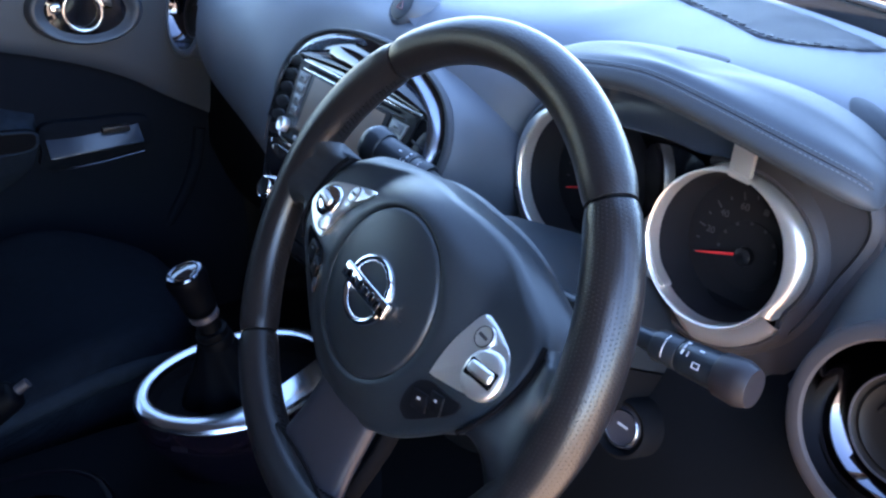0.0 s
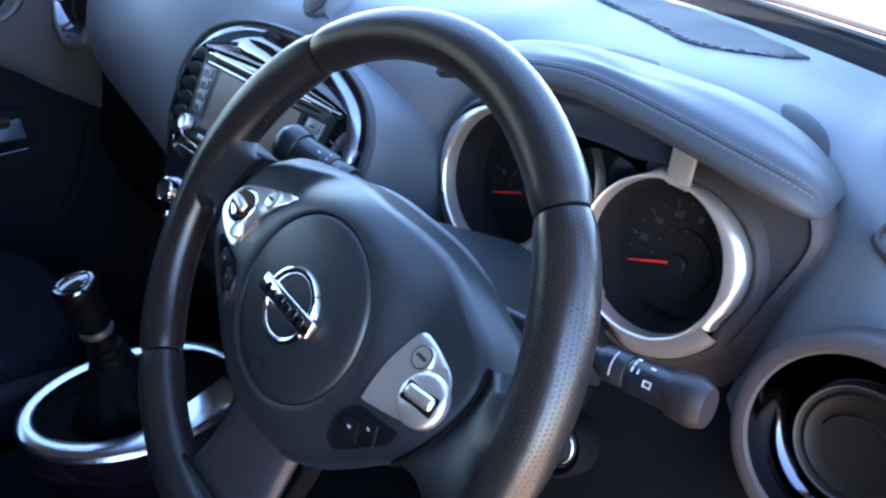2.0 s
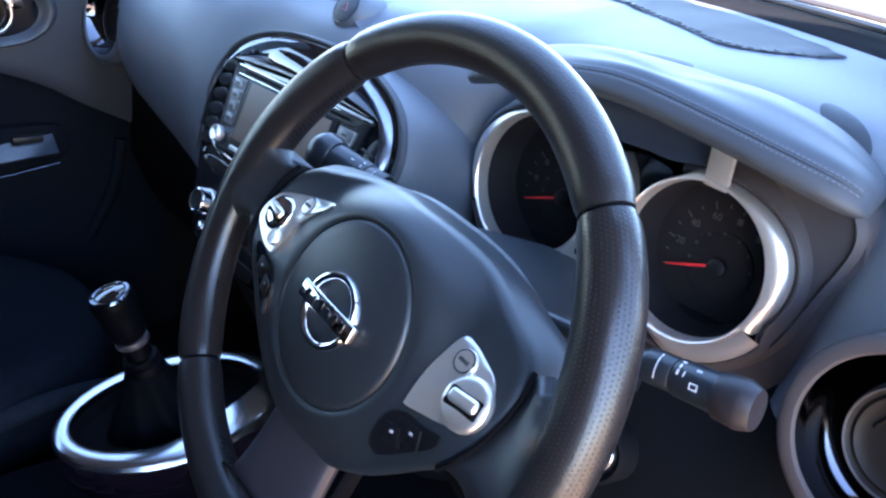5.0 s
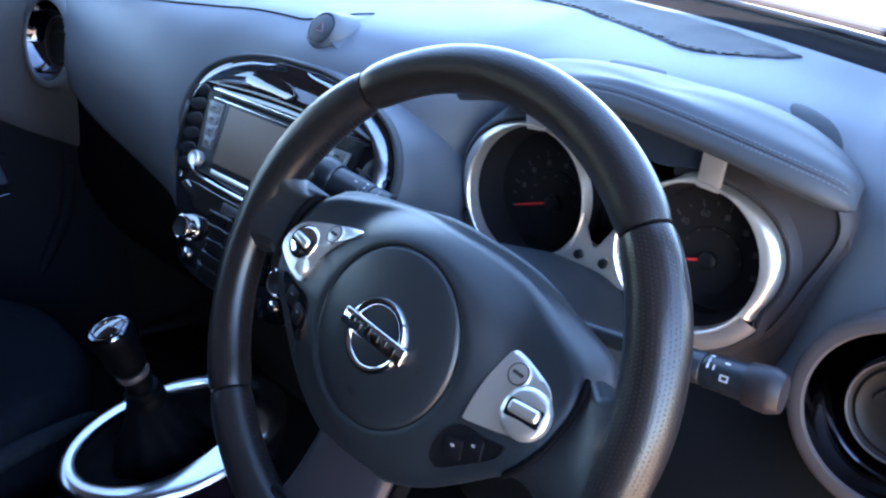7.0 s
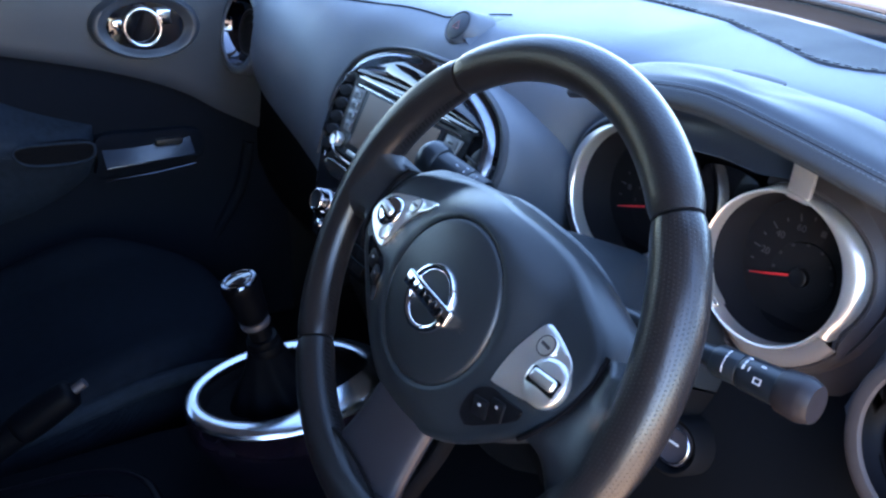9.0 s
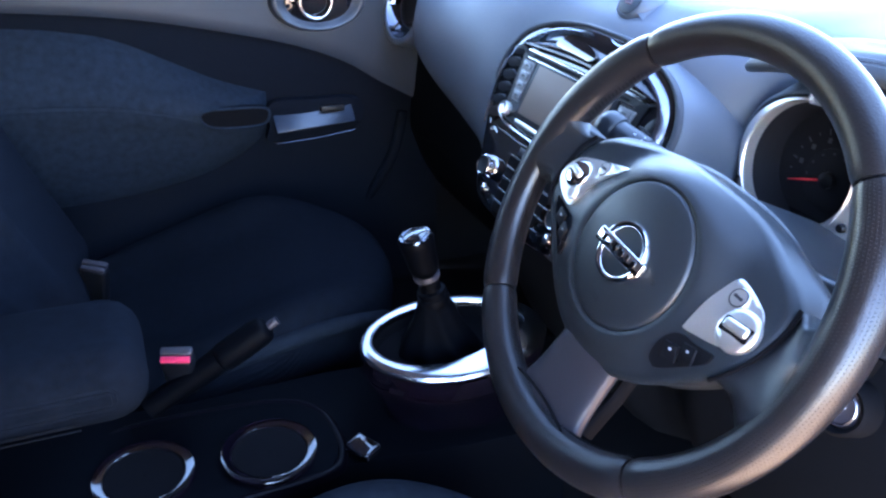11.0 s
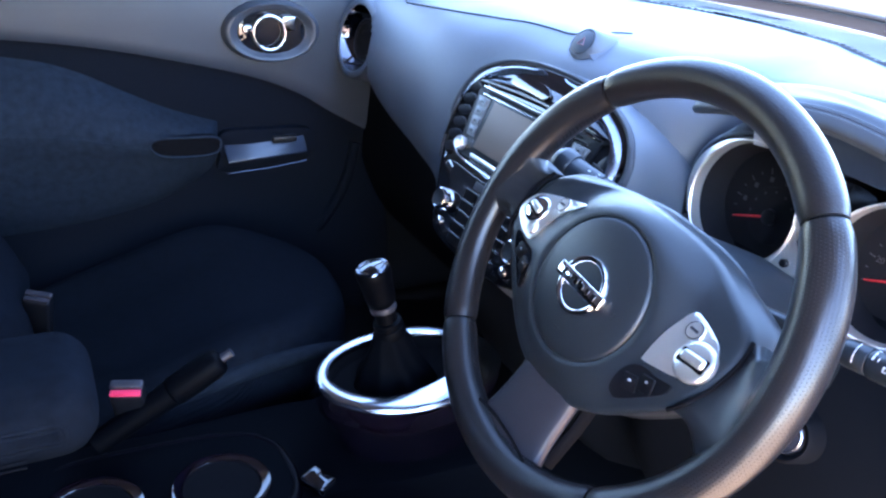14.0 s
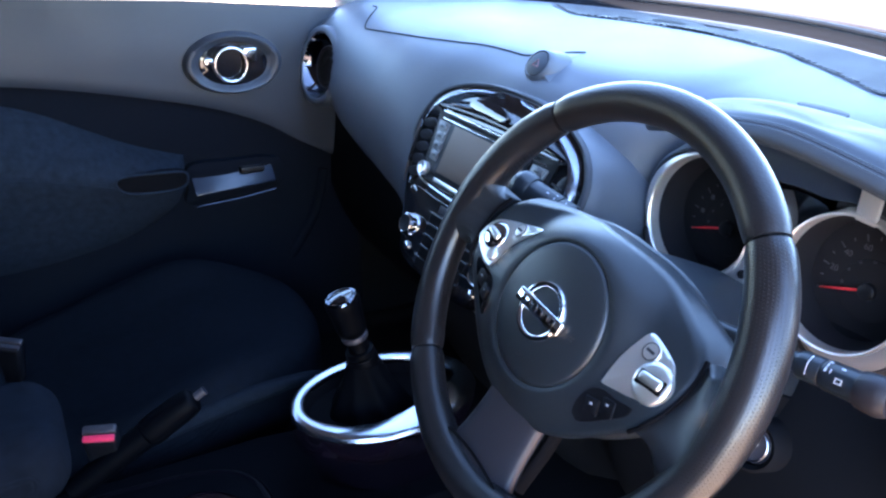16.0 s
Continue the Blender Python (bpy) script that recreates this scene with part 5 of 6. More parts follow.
# hazard switch on its pod
m = frame_at((-0.377, 0.236, 1.116), (1, 0, 0), (0.05, -0.82, 0.57))
hazard = thing("hazard_switch", "round hazard switch with a faint red triangle", "hazard switch", m)
bm = B()
lathe(bm, [(0.034, -0.028), (0.0245, -0.008), (0.0205, 0.001), (0.0188, 0.002), (0.0175, 0.000)], None, 48, sx=1.0, cap_ends=False)
part("pod", bm, DASH, hazard, "grey pod")
bm = B()
lathe(bm, [(0.0174, -0.004), (0.0168, 0.0015), (0.014, 0.0026), (0.001, 0.003)], None, 40)
part("button", bm, DOOR_GREY, hazard, "grey round button")
bm = B()
for k in range(3):
    a0, a1 = (math.pi / 2 + 2 * math.pi * j / 3 for j in (k, k + 1))
    tube(bm, [(0.0065 * math.cos(a0), 0.0065 * math.sin(a0) - 0.001, 0.0030), (0.0065 * math.cos(a1), 0.0065 * math.sin(a1) - 0.001, 0.0030)], 0.0008, 6)
part("triangle", bm, FAINT_RED, hazard, "faint red triangle")
# tail of the pod, running ahead over the dashboard
bm = B()
rows = []
for i in range(17):
    f = i / 16
    y = 0.232 + 0.13 * f
    w = 0.034 * (1 - f) ** 0.6 + 0.002
    zt = dash_top_z(-0.377, y)
    rows.append([(-0.377 + w * c, y, max(zt - 0.006, zt - 0.004 + (0.012 * (1 - f) ** 1.5) * max(0, 1 - c * c) ** 1.2)) for c in [-1 + 2 * k / 14 for k in range(15)]])
grid(bm, rows)
solid("hazard_pod_tail", bm, DASH, "grey fairing behind the hazard switch on the dashboard", "fairing")

# ---- centre console ----
RINGC = Vector((-0.361, 0.012, 0.693))
console = thing("centre_console", "gloss dark centre console with a chrome ringed gear gate", "centre console", pose(-0.38, -0.1, 0.36))
CINV = console.matrix_world.inverted()


def oval(c, a, b, n=72, tilt=0.0, dz=0.0):
    return [Vector((c[0] + a * math.cos(t), c[1] + b * math.sin(t), c[2] + dz + tilt * b * math.sin(t))) for t in (2 * math.pi * k / n for k in range(n))]


TLT = 0.02
bm = B()
rows = []
for a, b, dz in ((0.0935, 0.1295, -0.005), (0.0950, 0.1310, -0.014), (0.0945, 0.1305, -0.032), (0.0900, 0.1265, -0.045), (0.074, 0.112, -0.062), (0.058, 0.098, -0.10), (0.055, 0.095, -0.30)):
    rows.append([CINV @ p for p in oval(RINGC, a, b, 72, TLT, dz)])
grid(bm, rows, closed_v=True)
part("gate_bowl", bm, GLOSS_PAINT, console, "gloss dark painted bowl")
bm = B()
rows = []
for w, dz in ((0.0950, -0.008), (0.0958, -0.005), (0.0945, -0.0010), (0.0925, 0.0014), (0.0880, 0.0024), (0.0820, 0.0020), (0.0785, 0.0002), (0.0772, -0.004), (0.0770, -0.010)):
    inner = (0.0955 - w) / 0.0185
    rows.append([CINV @ p for p in oval(RINGC + Vector((-0.0070, -0.0045, 0)) * inner, w - 0.0070 * inner, w + 0.036 - 0.0075 * inner, 96, TLT, dz)])
    for k, p in enumerate(rows[-1]):
        p.z += (0.004 + 0.0165 * min(inner, 1.0)) * max(0.0, math.cos(2 * math.pi * k / 96 - 0.60)) ** 4
grid(bm, rows, closed_v=True)
part("gate_ring", bm, GATE, console, "wide chrome gate ring")
bm = B()
rows = []
for a, b, dz in ((0.0702, 0.1058, -0.008), (0.066, 0.101, -0.022), (0.05, 0.08, -0.028), (0.002, 0.002, -0.028)):
    rows.append([CINV @ p for p in oval(RINGC + Vector((-0.0070, -0.0045, 0)), a, b, 72, TLT, dz)])
grid(bm, rows, closed_v=True)
part("gate_floor", bm, DEEP, console, "black gate floor")
# tunnel and tray behind the gate
bm = B()
rows = []
for y, z, hw in ((0.16, 0.56, 0.105), (0.0, 0.575, 0.11), (-0.13, 0.59, 0.108), (-0.20, 0.592, 0.105), (-0.33, 0.590, 0.105), (-0.50, 0.60, 0.105), (-0.80, 0.61, 0.105)):
    rows.append([CINV @ Vector(p) for p in ((-0.38 - hw - 0.01, y, 0.36), (-0.38 - hw, y, z - 0.03), (-0.38 - hw + 0.008, y, z - 0.006), (-0.38 - hw + 0.025, y, z), (-0.38, y, z), (-0.38 + hw - 0.025, y, z), (-0.38 + hw - 0.008, y, z - 0.006), (-0.38 + hw, y, z - 0.03), (-0.38 + hw + 0.01, y, 0.36))])
vs = grid(bm, rows)
cap(bm, vs[0])
cap(bm, vs[-1])
part("tunnel", bm, SHADED_CONSOLE, console, "black console tunnel", angle=50)
TRAY_O = smooth_outline([(-0.072, 0.030), (-0.040, 0.066), (0.005, 0.076), (0.055, 0.072), (0.082, 0.045), (0.088, -0.05), (0.085, -0.20), (0.0, -0.215), (-0.085, -0.20), (-0.088, -0.05)], 90)
bm = B()
rows = []
for k, z in ((1.03, -0.012), (1.02, -0.004), (1.0, -0.0005), (0.975, 0.0006), (0.95, 0.0002), (0.93, -0.002)):
    rows.append([CINV @ Vector((-0.352 + x * k, -0.235 + (y + 0.05) * k - 0.05, 0.5955 + z)) for x, y in TRAY_O])
grid(bm, rows, closed_v=True)
part("tray_lip", bm, TRAY_LIP, console, "dark lip round the tray", angle=60)
bm = B()
plate(bm, [(0.94 * x, 0.94 * (y + 0.05) - 0.05) for x, y in TRAY_O], 0.0, 0.004, rings=3, m=CINV @ Matrix.Translation((-0.352, -0.235, 0.5945)))
part("tray_panel", bm, SHADED_CONSOLE, console, "black tray panel")
for cx, cy in ((-0.326, -0.252), (-0.338, -0.398)):
    c = CINV @ Vector((cx, cy, 0.598))
    bm = B()
    lathe(bm, [(0.0592, -0.004), (0.0590, 0.0030), (0.0580, 0.0044), (0.0568, 0.0040), (0.0520, 0.0030), (0.0476, 0.0026), (0.0468, 0.0034), (0.0460, 0.0026), (0.0455, -0.006)], Matrix.Translation(c), 72, cap_ends=False)
    cup = part("cup_holder", bm, GLOSS_PAINT, console, "gloss black ringed cup holder")
    bm = B()
    lathe(bm, [(0.0458, 0.0025), (0.045, 0.0008), (0.002, 0.0006)], Matrix.Translation(c), 48, cap_ends=False)
    part("cup_well", bm, DEEP, cup, "black cup well")
# gloss block added to stand in for highlights beside the tray
bm = B()
box(bm, 0, 0, 0, 0.040, 0.030, 0.016, bevel=0.006, seg=4, m=CINV @ Matrix.Translation((-0.290, -0.142, 0.600)) @ Matrix.Rotation(radians(28), 4, "Z") @ Matrix.Rotation(radians(6), 4, "X"))
part("highlight_block", bm, GLOSS, console, "gloss black block added to catch a highlight")
# gear lever
lever = thing("gear_lever", "black leather gear lever with a chrome topped knob", "gear lever", pose(-0.372, 0.0, 0.68))
bm = B()
rows = []
for k, (r, h) in enumerate(((0.052, -0.026), (0.049, -0.010), (0.041, 0.008), (0.032, 0.026), (0.0255, 0.044), (0.0215, 0.058), (0.0190, 0.064))):
    fold = 1 - k / 6
    rows.append([(r * (1 + 0.12 * math.cos(4 * a) * fold + 0.17 * math.sin(8 * a + 0.9 * k) * fold) * math.cos(a) - 0.002, 1.15 * r * (1 + 0.06 * math.sin(7 * a) * fold) * math.sin(a) - 0.014 * (h + 0.026) / 0.09, h) for a in (2 * math.pi * j / 72 for j in range(72))])
vs = grid(bm, rows, closed_v=True)
cap(bm, vs[-1])
part("gaiter", bm, GAITER, lever, "soft black leather gaiter")
AX = frame_at((-0.002, -0.014, 0.060), (1, 0, 0), (-0.006, -0.028, 0.099))
bm = B()
lathe(bm, [(0.0190, -0.006), (0.0212, -0.002), (0.0216, 0.006), (0.0205, 0.011), (0.0190, 0.012), (0.0198, 0.015), (0.0190, 0.020), (0.0150, 0.022)], AX, 44)
part("collar", bm, KNOB, lever, "ribbed black collar")
bm = B()
lathe(bm, [(0.0146, 0.020), (0.0140, 0.030), (0.0146, 0.046)], AX, 36)
part("neck", bm, KNOB, lever, "black neck")
bm = B()
lathe(bm, [(0.0145, 0.038), (0.0172, 0.039), (0.0180, 0.042), (0.0172, 0.0455), (0.0150, 0.047)], AX, 44)
part("collar_ring", bm, SMOKE, lever, "dull metal ring")
bm = B()
lathe(bm, [(0.0150, 0.047), (0.0182, 0.050), (0.0200, 0.058), (0.0206, 0.072), (0.0218, 0.084), (0.0232, 0.092), (0.0232, 0.098), (0.0218, 0.1015)], AX, 48)
part("knob", bm, KNOB, lever, "black leather knob")
bm = B()
lathe(bm, [(0.0222, 0.0985), (0.0218, 0.1022), (0.0200, 0.1046), (0.0172, 0.1050), (0.0160, 0.1040)], AX, 48, cap_ends=False)
part("knob_ring", bm, DARK_CHROME, lever, "chrome ring")
bm = B()
lathe(bm, [(0.0164, 0.1030), (0.0150, 0.1052), (0.009, 0.1066), (0.001, 0.1070)], AX, 40)
part("knob_cap", bm, GLOSS, lever, "glossy shift pattern cap")

# handbrake
brake = thing("handbrake", "black plastic handbrake lever with a push button", "handbrake", pose(-0.437, -0.36, 0.62))
bm = B()
d = Vector((0.018, 0.150, 0.098))
p0 = Vector((0, -0.02, 0.0))
tube(bm, [p0, p0 + d * 0.3, p0 + d * 0.62], lambda f: 0.0150 + 0.002 * f, 18)
part("sleeve", bm, KNOB, brake, "grained black sleeve")
bm = B()
tube(bm, spline([p0 + d * 0.63, p0 + d * 0.66, p0 + d * 0.95, p0 + d * 1.03], 12), lambda f: 0.0160 + 0.0035 * math.sin(math.pi * min(1, f * 1.15)) - 0.006 * max(0, f - 0.85) / 0.15, 20)
part("grip", bm, KNOB, brake, "smooth black grip")
bm = B()
tube(bm, [p0 + d * 1.02, p0 + d * 1.08, p0 + d * 1.11], 0.0058, 14)
part("button", bm, SMOKE, brake, "dull metal button")

# seat belt buckles
def buckle(m, label, red):
    b = thing("seat_belt_buckle", label, "buckle", m, group="seat belt buckles")
    bm = B()
    box(bm, 0, 0, -0.035, 0.040, 0.022, 0.07, bevel=0.006, seg=3)
    part("case", bm, BLACK, b)
    bm = B()
    box(bm, 0, -0.0065, 0.0012, 0.036, 0.0085, 0.005, bevel=0.0015)
    part("button", bm, RED_PLASTIC if red else SMOKE, b, "red push button" if red else "dull silver latch")
    bm = B()
    box(bm, 0, 0.0045, 0.0030, 0.039, 0.0115, 0.008, bevel=0.0028, seg=3)
    part("slot_lip", bm, SMOKE, b)


buckle(frame_at((-0.428, -0.340, 0.697), (0.35, 0.94, 0.05), (0.35, -0.12, 1)), "black seat belt buckle with a red button", True)
buckle(frame_at((-0.765, -0.427, 0.665), (0.4, 0.9, 0.0), (0.2, 0.1, 1)), "dull silver belt latch beside the passenger seat", False)

# armrest between the seats
arm = thing("armrest", "dark cloth covered armrest on a stand between the seats", "armrest", pose(-0.385, -0.60, 0.60))
bm = B()
box(bm, 0, -0.005, 0.142, 0.165, 0.46, 0.095, bevel=0.042, seg=6)
part("pad", bm, SEAT, arm, "dark cloth pad")
bm = B()
box(bm, 0, -0.10, 0.045, 0.10, 0.22, 0.12, bevel=0.02, seg=3)
part("stand", bm, BLACK, arm, "black plastic stand")
for zz in (0.112, 0.119):
    bm = B()
    tube(bm, [(0.0832 - 0.0 * k, -0.16 + 0.31 * k / 12, zz) for k in range(13)], 0.0010, 6)
    part("pad_seam", bm, BLACK, arm, "sewn seam")


# ---- seats ----
def cushion(bm, x, prof, hw, bolster, n=40):
    """A seat pad: its (y, z) line in the middle, half width, and how far the side bolsters rise."""
    rows = []
    pts = spline([(0, y, z) for y, z in prof], n)
    for i, p in enumerate(pts):
        q = pts[min(i + 1, n)] - pts[max(i - 1, 0)]
        nv = Vector((0, -q.z, q.y)).normalized()
        f = i / n
        fade = smoothstep(0, 0.45, f) * (1 - smoothstep(0.55, 1, f))
        row = []
        for k in range(33):
            u = -1 + 2 * k / 32
            w = hw * (0.93 + 0.07 * fade)
            au = abs(u)
            lift = bolster * fade * (smoothstep(0.55, 0.82, au)) - 0.06 * max(0, au - 0.86) ** 1.5 / 0.14 ** 1.5
            row.append(Vector((x + w * u, p.y, p.z)) + nv * lift)
        for k in range(32, -1, -1):
            u = -1 + 2 * k / 32
            row.append(Vector((x + 0.90 * hw * u, p.y, p.z)) - nv * 0.10)
        rows.append(row)
    vs = grid(bm, rows, closed_v=True)
    cap(bm, vs[0])
    cap(bm, vs[-1])


def seat_pad(bm, hw, y0, y1, top, nose):
    """A cushion with rounded front corners in plan, a dished middle and raised sides."""
    yc, hl = 0.5 * (y0 + y1), 0.5 * (y1 - y0)
    rows = []
    for k, (f, drop) in enumerate(((0.02, 0), (0.2, 0), (0.4, 0), (0.58, 0), (0.72, 0.0), (0.83, 0.001), (0.905, 0.006), (0.955, 0.017), (0.985, 0.034), (1.0, 0.060), (0.99, 0.10), (0.94, 0.15))):
        row = []
        for j in range(96):
            a = 2 * math.pi * j / 96
            c, d = math.cos(a), math.sin(a)
            e = 0.62 + 0.30 * smoothstep(-0.2, 0.9, d)
            x = hw * math.copysign(abs(c) ** e, c) * f
            y = yc + hl * math.copysign(abs(d) ** (0.78 if d > 0 else 0.5), d) * f
            u, w = abs(x) / hw, (y - yc) / hl
            z = top + 0.018 * smoothstep(0.45, 0.80, u) * (1 - smoothstep(0.2, 0.9, w)) - 0.012 * max(0, 1 - u * u) * (1 - abs(w)) + nose * smoothstep(-0.8, 0.5, w) - drop
            row.append((x, y, z))
        rows.append(row)
    vs = grid(bm, rows, closed_v=True)
    cap(bm, vs[0])
    cap(bm, vs[-1])


def seat(x, rise, label, cloth, back=0.0):
    s = thing("bucket_seat", label, "car seat", pose(x, -0.2 - back, 0.36 + rise), group="front seats")
    bm = B()
    seat_pad(bm, 0.250, -0.30, 0.265, 0.196, 0.082)
    part("cushion", bm, cloth, s, "dark cloth cushion with raised sides", angle=80)
    bm = B()
    tube(bm, spline([(0.244 - 0.5 * max(0, y - 0.10) ** 1.5, y, z) for y, z in ((-0.12, 0.205), (-0.05, 0.224), (0.02, 0.240), (0.08, 0.250), (0.14, 0.252), (0.20, 0.245))], 30), lambda f: 0.004 + 0.010 * math.sin(math.pi * f) ** 0.5, 12)
    part("bolster_edge", bm, MESH, s, "coarse mesh fabric edge")
    bm = B()
    cushion(bm, 0, [(y + 0.2, z - 0.36) for y, z in ((-0.72, 1.22), (-0.66, 1.20), (-0.58, 1.00), (-0.51, 0.80), (-0.45, 0.66), (-0.44, 0.60))], 0.245, -0.055)
    part("backrest", bm, SEAT, s, "dark cloth backrest", angle=80)
    bm = B()
    box(bm, 0, 0.5 * (-0.46 + 0.07) + 0.2, 0.09, 0.42, 0.46, 0.17, bevel=0.03, seg=3)
    part("base", bm, BLACK, s, "black seat base")
    bm = B()
    box(bm, 0, -0.52, 1.02, 0.26, 0.10, 0.18, bevel=0.045, seg=5)
    part("headrest", bm, SEAT, s, "cloth headrest")
    return s


seat(-0.795, 0.0, "dark cloth front passenger seat with raised side bolsters", SEAT)
seat(0.03, 0.0, "dark cloth driver's seat with a coarse mesh side bolster", MESH, 0.05)

# ---- passenger door ----
door = thing("door_1", "passenger door trim in grey and black with a chrome handle", "car door", pose(-1.12, -0.2, 0.36), kind="structure")
DINV = door.matrix_world.inverted()


def door_sheet(bm, f_lo, f_hi, fx, y0=-0.95, y1=0.30, n=60, k=14):
    rows = []
    for i in range(n + 1):
        y = y0 + (y1 - y0) * i / n
        lo, hi = f_lo(y), f_hi(y)
        rows.append([DINV @ Vector((fx(y, lo + (hi - lo) * j / k), y, lo + (hi - lo) * j / k)) for j in range(k + 1)])
    grid(bm, rows)
    bmesh.ops.recalc_face_normals(bm, faces=bm.faces)
    bmesh.ops.solidify(bm, geom=bm.faces[:], thickness=0.012)


def lerp_curve(pts):
    def f(y):
        if y <= pts[0][0]:
            return pts[0][1]
        for (a, va), (b, vb) in zip(pts, pts[1:]):
            if y <= b:
                t = (y - a) / (b - a)
                return va + (vb - va) * t
        return pts[-1][1]
    return f


edge_c = lerp_curve([(p.x, p.y) for p in spline([(-0.95, 1.00, 0), (-0.60, 1.00, 0), (-0.40, 0.988, 0), (-0.264, 0.971, 0), (-0.114, 0.941, 0), (-0.026, 0.920, 0), (0.047, 0.896, 0), (0.110, 0.867, 0), (0.1665, 0.831, 0), (0.30, 0.76, 0)], 40)])
top_c = lerp_curve([(-0.95, 1.148), (-0.35, 1.130), (-0.05, 1.120), (0.30, 1.098)])
bm = B()
door_sheet(bm, edge_c, top_c, lambda y, z: -1.092 - 0.10 * max(0, z - 1.02) ** 1.3 / 0.1 ** 0.3 - 0.4 * max(0, edge_c(y) + 0.012 - z))
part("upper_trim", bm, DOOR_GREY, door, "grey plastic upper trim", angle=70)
bm = B()
door_sheet(bm, lambda y: 0.33, lambda y: edge_c(y) + 0.004, lambda y, z: -1.106 + 0.03 * smoothstep(0.64, 0.5, z) if z > 0 else 0)
part("lower_trim", bm, DOOR_BLACK, door, "black lower trim", angle=70)
# cloth armrest bulge
arm_top = lerp_curve([(p.x, p.y) for p in spline([(-0.95, 0.975, 0), (-0.55, 0.97, 0), (-0.408, 0.957, 0), (-0.326, 0.935, 0), (-0.239, 0.892, 0), (-0.164, 0.856, 0), (-0.075, 0.826, 0)], 40)])
arm_low = lerp_curve([(p.x, p.y) for p in spline([(-0.95, 0.62, 0), (-0.45, 0.63, 0), (-0.25, 0.655, 0), (-0.15, 0.690, 0), (-0.09, 0.730, 0), (-0.073, 0.765, 0)], 40)])
bm = B()
rows = []
for i in range(51):
    y = -0.95 + (0.95 - 0.073) * i / 50
    lo, hi = arm_low(y), arm_top(y)
    e = min(1, (50 - i) / 2.5) ** 0.5
    row = []
    for j in range(19):
        f = j / 18
        z = lo + (hi - lo) * f
        row.append(DINV @ Vector((-1.104 + 0.072 * e * math.sin(math.pi * min(1, f * 0.55 + 0.0 if f < 0.5 else 0.275 + (f - 0.5) * 1.45)) ** 0.8, y, z)))
    rows.append(row)
vs = grid(bm, rows)
cap(bm, vs[-1])
part("armrest", bm, DOOR_CLOTH, door, "dark cloth door armrest", angle=70)
# pull recess
bm = B()
o = smooth_outline([(-0.213, 0.806), (-0.200, 0.8185), (-0.15, 0.8195), (-0.094, 0.8165), (-0.083, 0.803), (-0.095, 0.785), (-0.145, 0.781), (-0.195, 0.787)], 64)
PM = Matrix(((0, 0, 1, 0), (1, 0, 0, 0), (0, 1, 0, 0), (0, 0, 0, 1)))
plate(bm, o, -1.0300, 0.02, rings=2, m=DINV @ PM)
pull = part("pull_recess", bm, DEEP, door, "dark pull recess")
bm = B()
tube(bm, [DINV @ Vector((-1.0300, y, z)) for y, z in o], 0.0026, 8, closed=True)
part("recess_lip", bm, DOOR_CLOTH, pull)
# switch panel
bm = B()
plate(bm, smooth_outline([(-0.072, 0.726), (-0.073, 0.760), (-0.066, 0.806), (0.02, 0.808), (0.098, 0.806), (0.122, 0.790), (0.114, 0.748), (0.02, 0.732)], 60), -1.086, 0.02, rings=3, bulge=0.004, m=DINV @ PM)
panel = part("switch_panel", bm, DOOR_BLACK, door, "black window switch panel")
bm = B()
box(bm, 0, 0, 0, 0.046, 0.166, 0.008, bevel=0.003, seg=3, m=DINV @ Matrix.Translation((-1.080, 0.018, 0.772)) @ Matrix.Rotation(radians(4), 4, "X") @ Matrix.Rotation(radians(56), 4, "Y"))
part("switch_ledge", bm, SKY_SHEEN, panel, "sloping ledge, sky sheen in its dark blue colour")
bm = B()
box(bm, -1.080, 0.056, 0.789, 0.018, 0.050, 0.012, bevel=0.003, m=DINV)
part("window_switch", bm, TRIM_DARK, panel, "window switch")
bm = B()
tube(bm, [DINV @ Vector((-1.066, -0.066, 0.727)), DINV @ Vector((-1.066, 0.02, 0.732)), DINV @ Vector((-1.066, 0.100, 0.742))], 0.0006, 6)
part("panel_line", bm, DARK_CHROME, panel, "thin bright line")
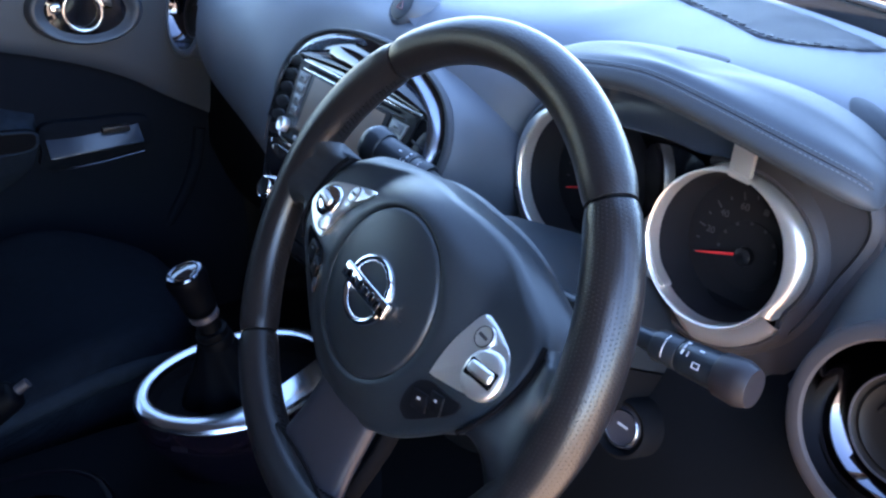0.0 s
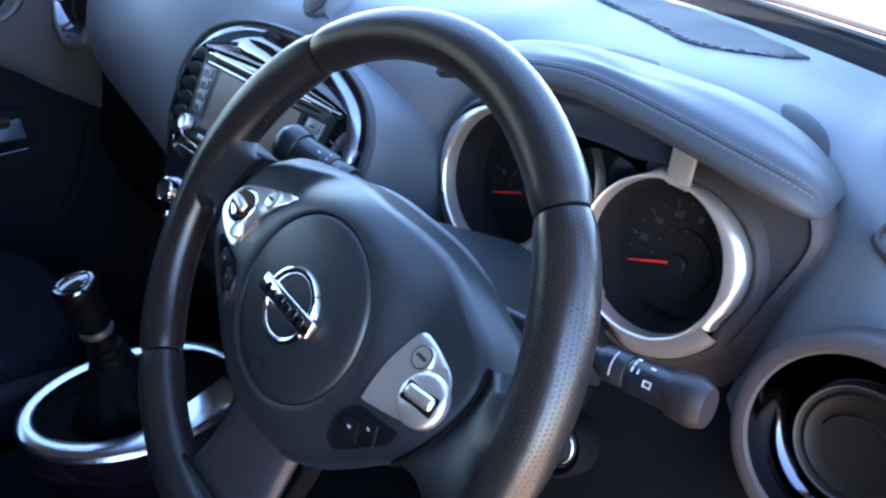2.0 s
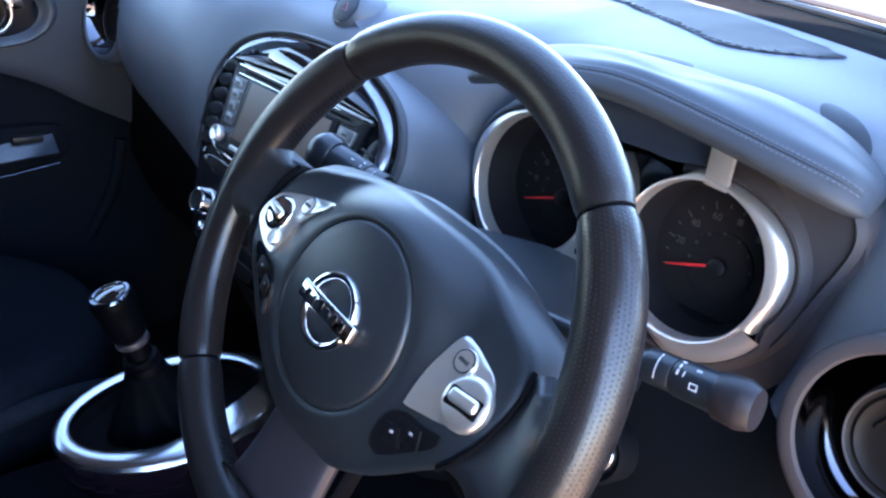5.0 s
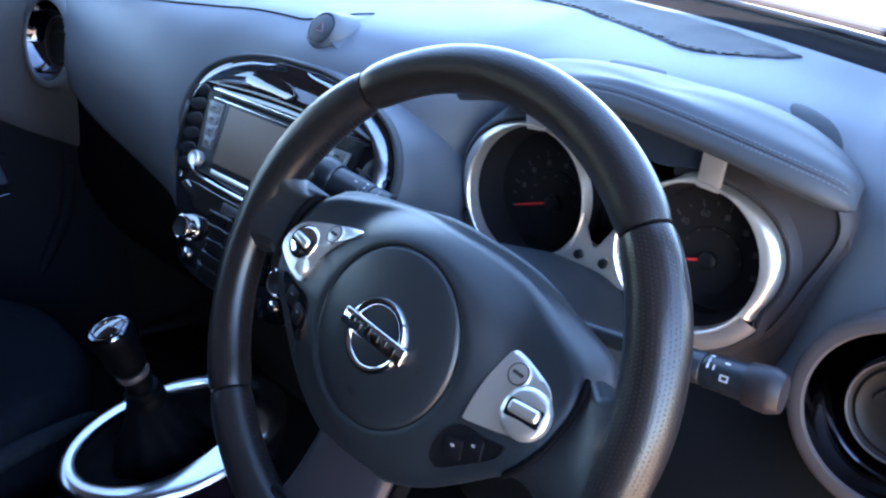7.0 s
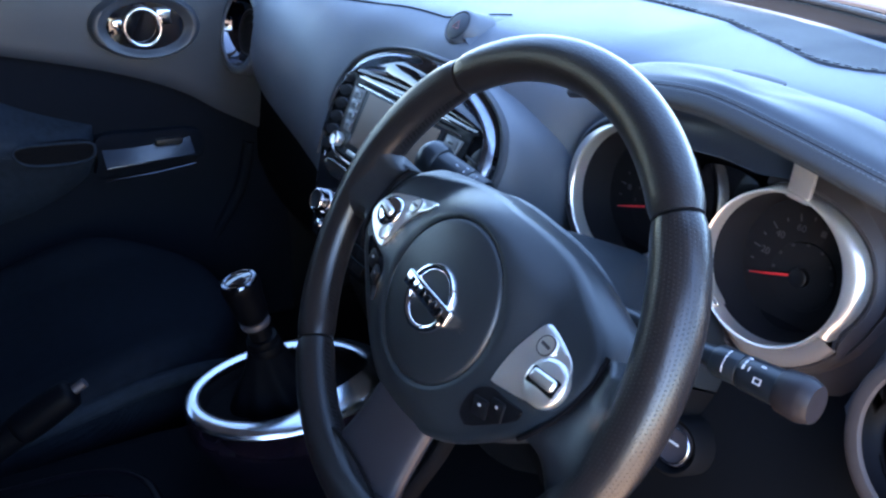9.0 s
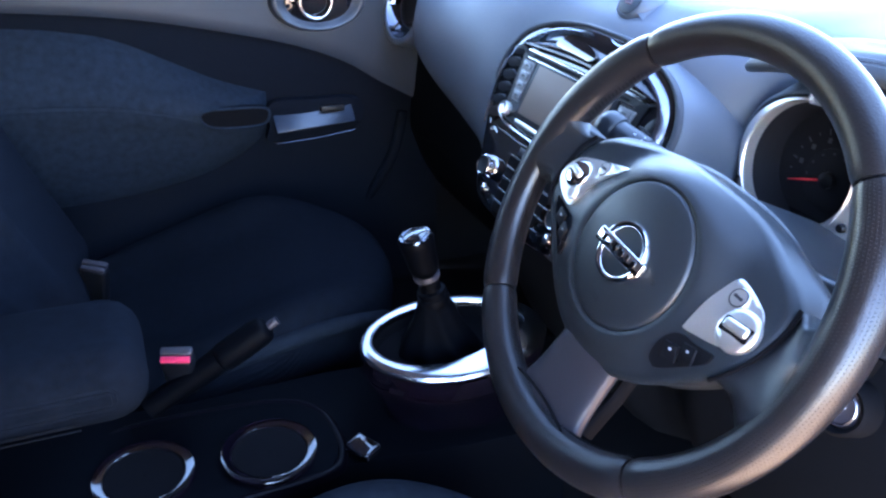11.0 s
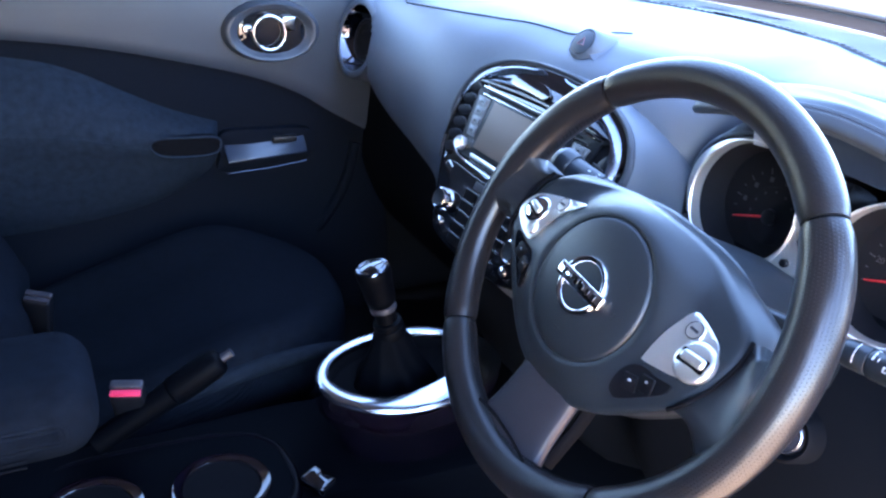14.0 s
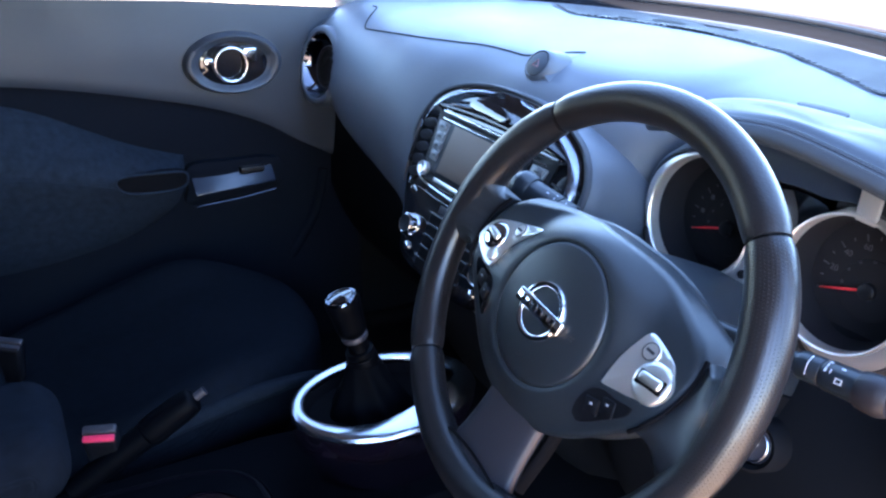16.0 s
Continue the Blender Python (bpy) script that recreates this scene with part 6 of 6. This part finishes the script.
# inner handle in its oval dish
HM = frame_at(DINV @ Vector((-1.078, 0.036, 1.002)), (0, 1, 0), (1, 0, 0))
bm = B()
rows = []
for s, z in ((1.10, -0.020), (1.02, -0.003), (0.96, 0.002), (0.90, 0.001), (0.82, -0.005), (0.70, -0.0105), (0.02, -0.0115)):
    rows.append([HM @ Vector((0.091 * s * math.cos(a), 0.056 * s * math.sin(a), z)) for a in (2 * math.pi * k / 64 for k in range(64))])
vs = grid(bm, rows, closed_v=True)
cap(bm, vs[-1])
dish = part("handle_dish", bm, DISH, door, "dark grey oval handle dish", angle=60)
bm = B()
plate(bm, smooth_outline([(0.068 * math.cos(a), 0.043 * math.sin(a)) for a in (2 * math.pi * k / 24 for k in range(24))], 60), -0.0085, 0.003, bulge=0.0, m=HM)
part("dish_cup", bm, GLOSS, dish, "gloss black dish cup")
bm = B()
tube(bm, [HM @ Vector((0.0 + 0.031 * math.cos(a) - 0.008, 0.0 + 0.032 * math.sin(a), 0.004)) for a in (2 * math.pi * k / 48 for k in range(48))], 0.0030, 10, closed=True)
handle = part("pull_handle", bm, CHROME, door, "chrome ring pull handle")
bm = B()
box(bm, 0.030, 0.017, 0.002, 0.026, 0.027, 0.007, bevel=0.003, seg=3, m=HM)
part("lever_tab", bm, CHROME, handle, "chrome lever tab")
bm = B()
box(bm, -0.050, 0.006, -0.002, 0.018, 0.014, 0.008, bevel=0.003, seg=3, m=HM)
part("lock_tab", bm, CHROME, handle, "chrome lock tab")
# pocket rib along the door's front
bm = B()
tube(bm, spline([DINV @ Vector(p) for p in ((-1.106, 0.222, 0.76), (-1.104, 0.195, 0.657), (-1.10, 0.12, 0.543), (-1.09, 0.08, 0.48))], 30), 0.013, 10)
part("pocket_rib", bm, DOOR_BLACK, door, "curved pocket rib")

# rear part of that side and the window glass over it
# unseen side wall kept at roof height to block light from behind
bm = B()
box(bm, -1.15, -1.33, 0.90, 0.06, 0.82, 1.14, bevel=0.02)
box(bm, -1.14, -0.95, 1.30, 0.07, 0.12, 0.42, bevel=0.02)
solid("wall_passenger_side", bm, TRIM_DARK, "dark side trim behind the passenger door, raised to block light", "wall", "structure")
bm = B()
grid(bm, [[(-1.145 + 0.13 * f, y, 1.11 + 0.33 * f) for f in (0, 0.5, 1)] for y in (-1.7, -0.9, -0.3, 0.22)])
win = solid("window_2", bm, DIM_GLASS, "side window above the passenger door, darkened to cut its light", "window", "structure")
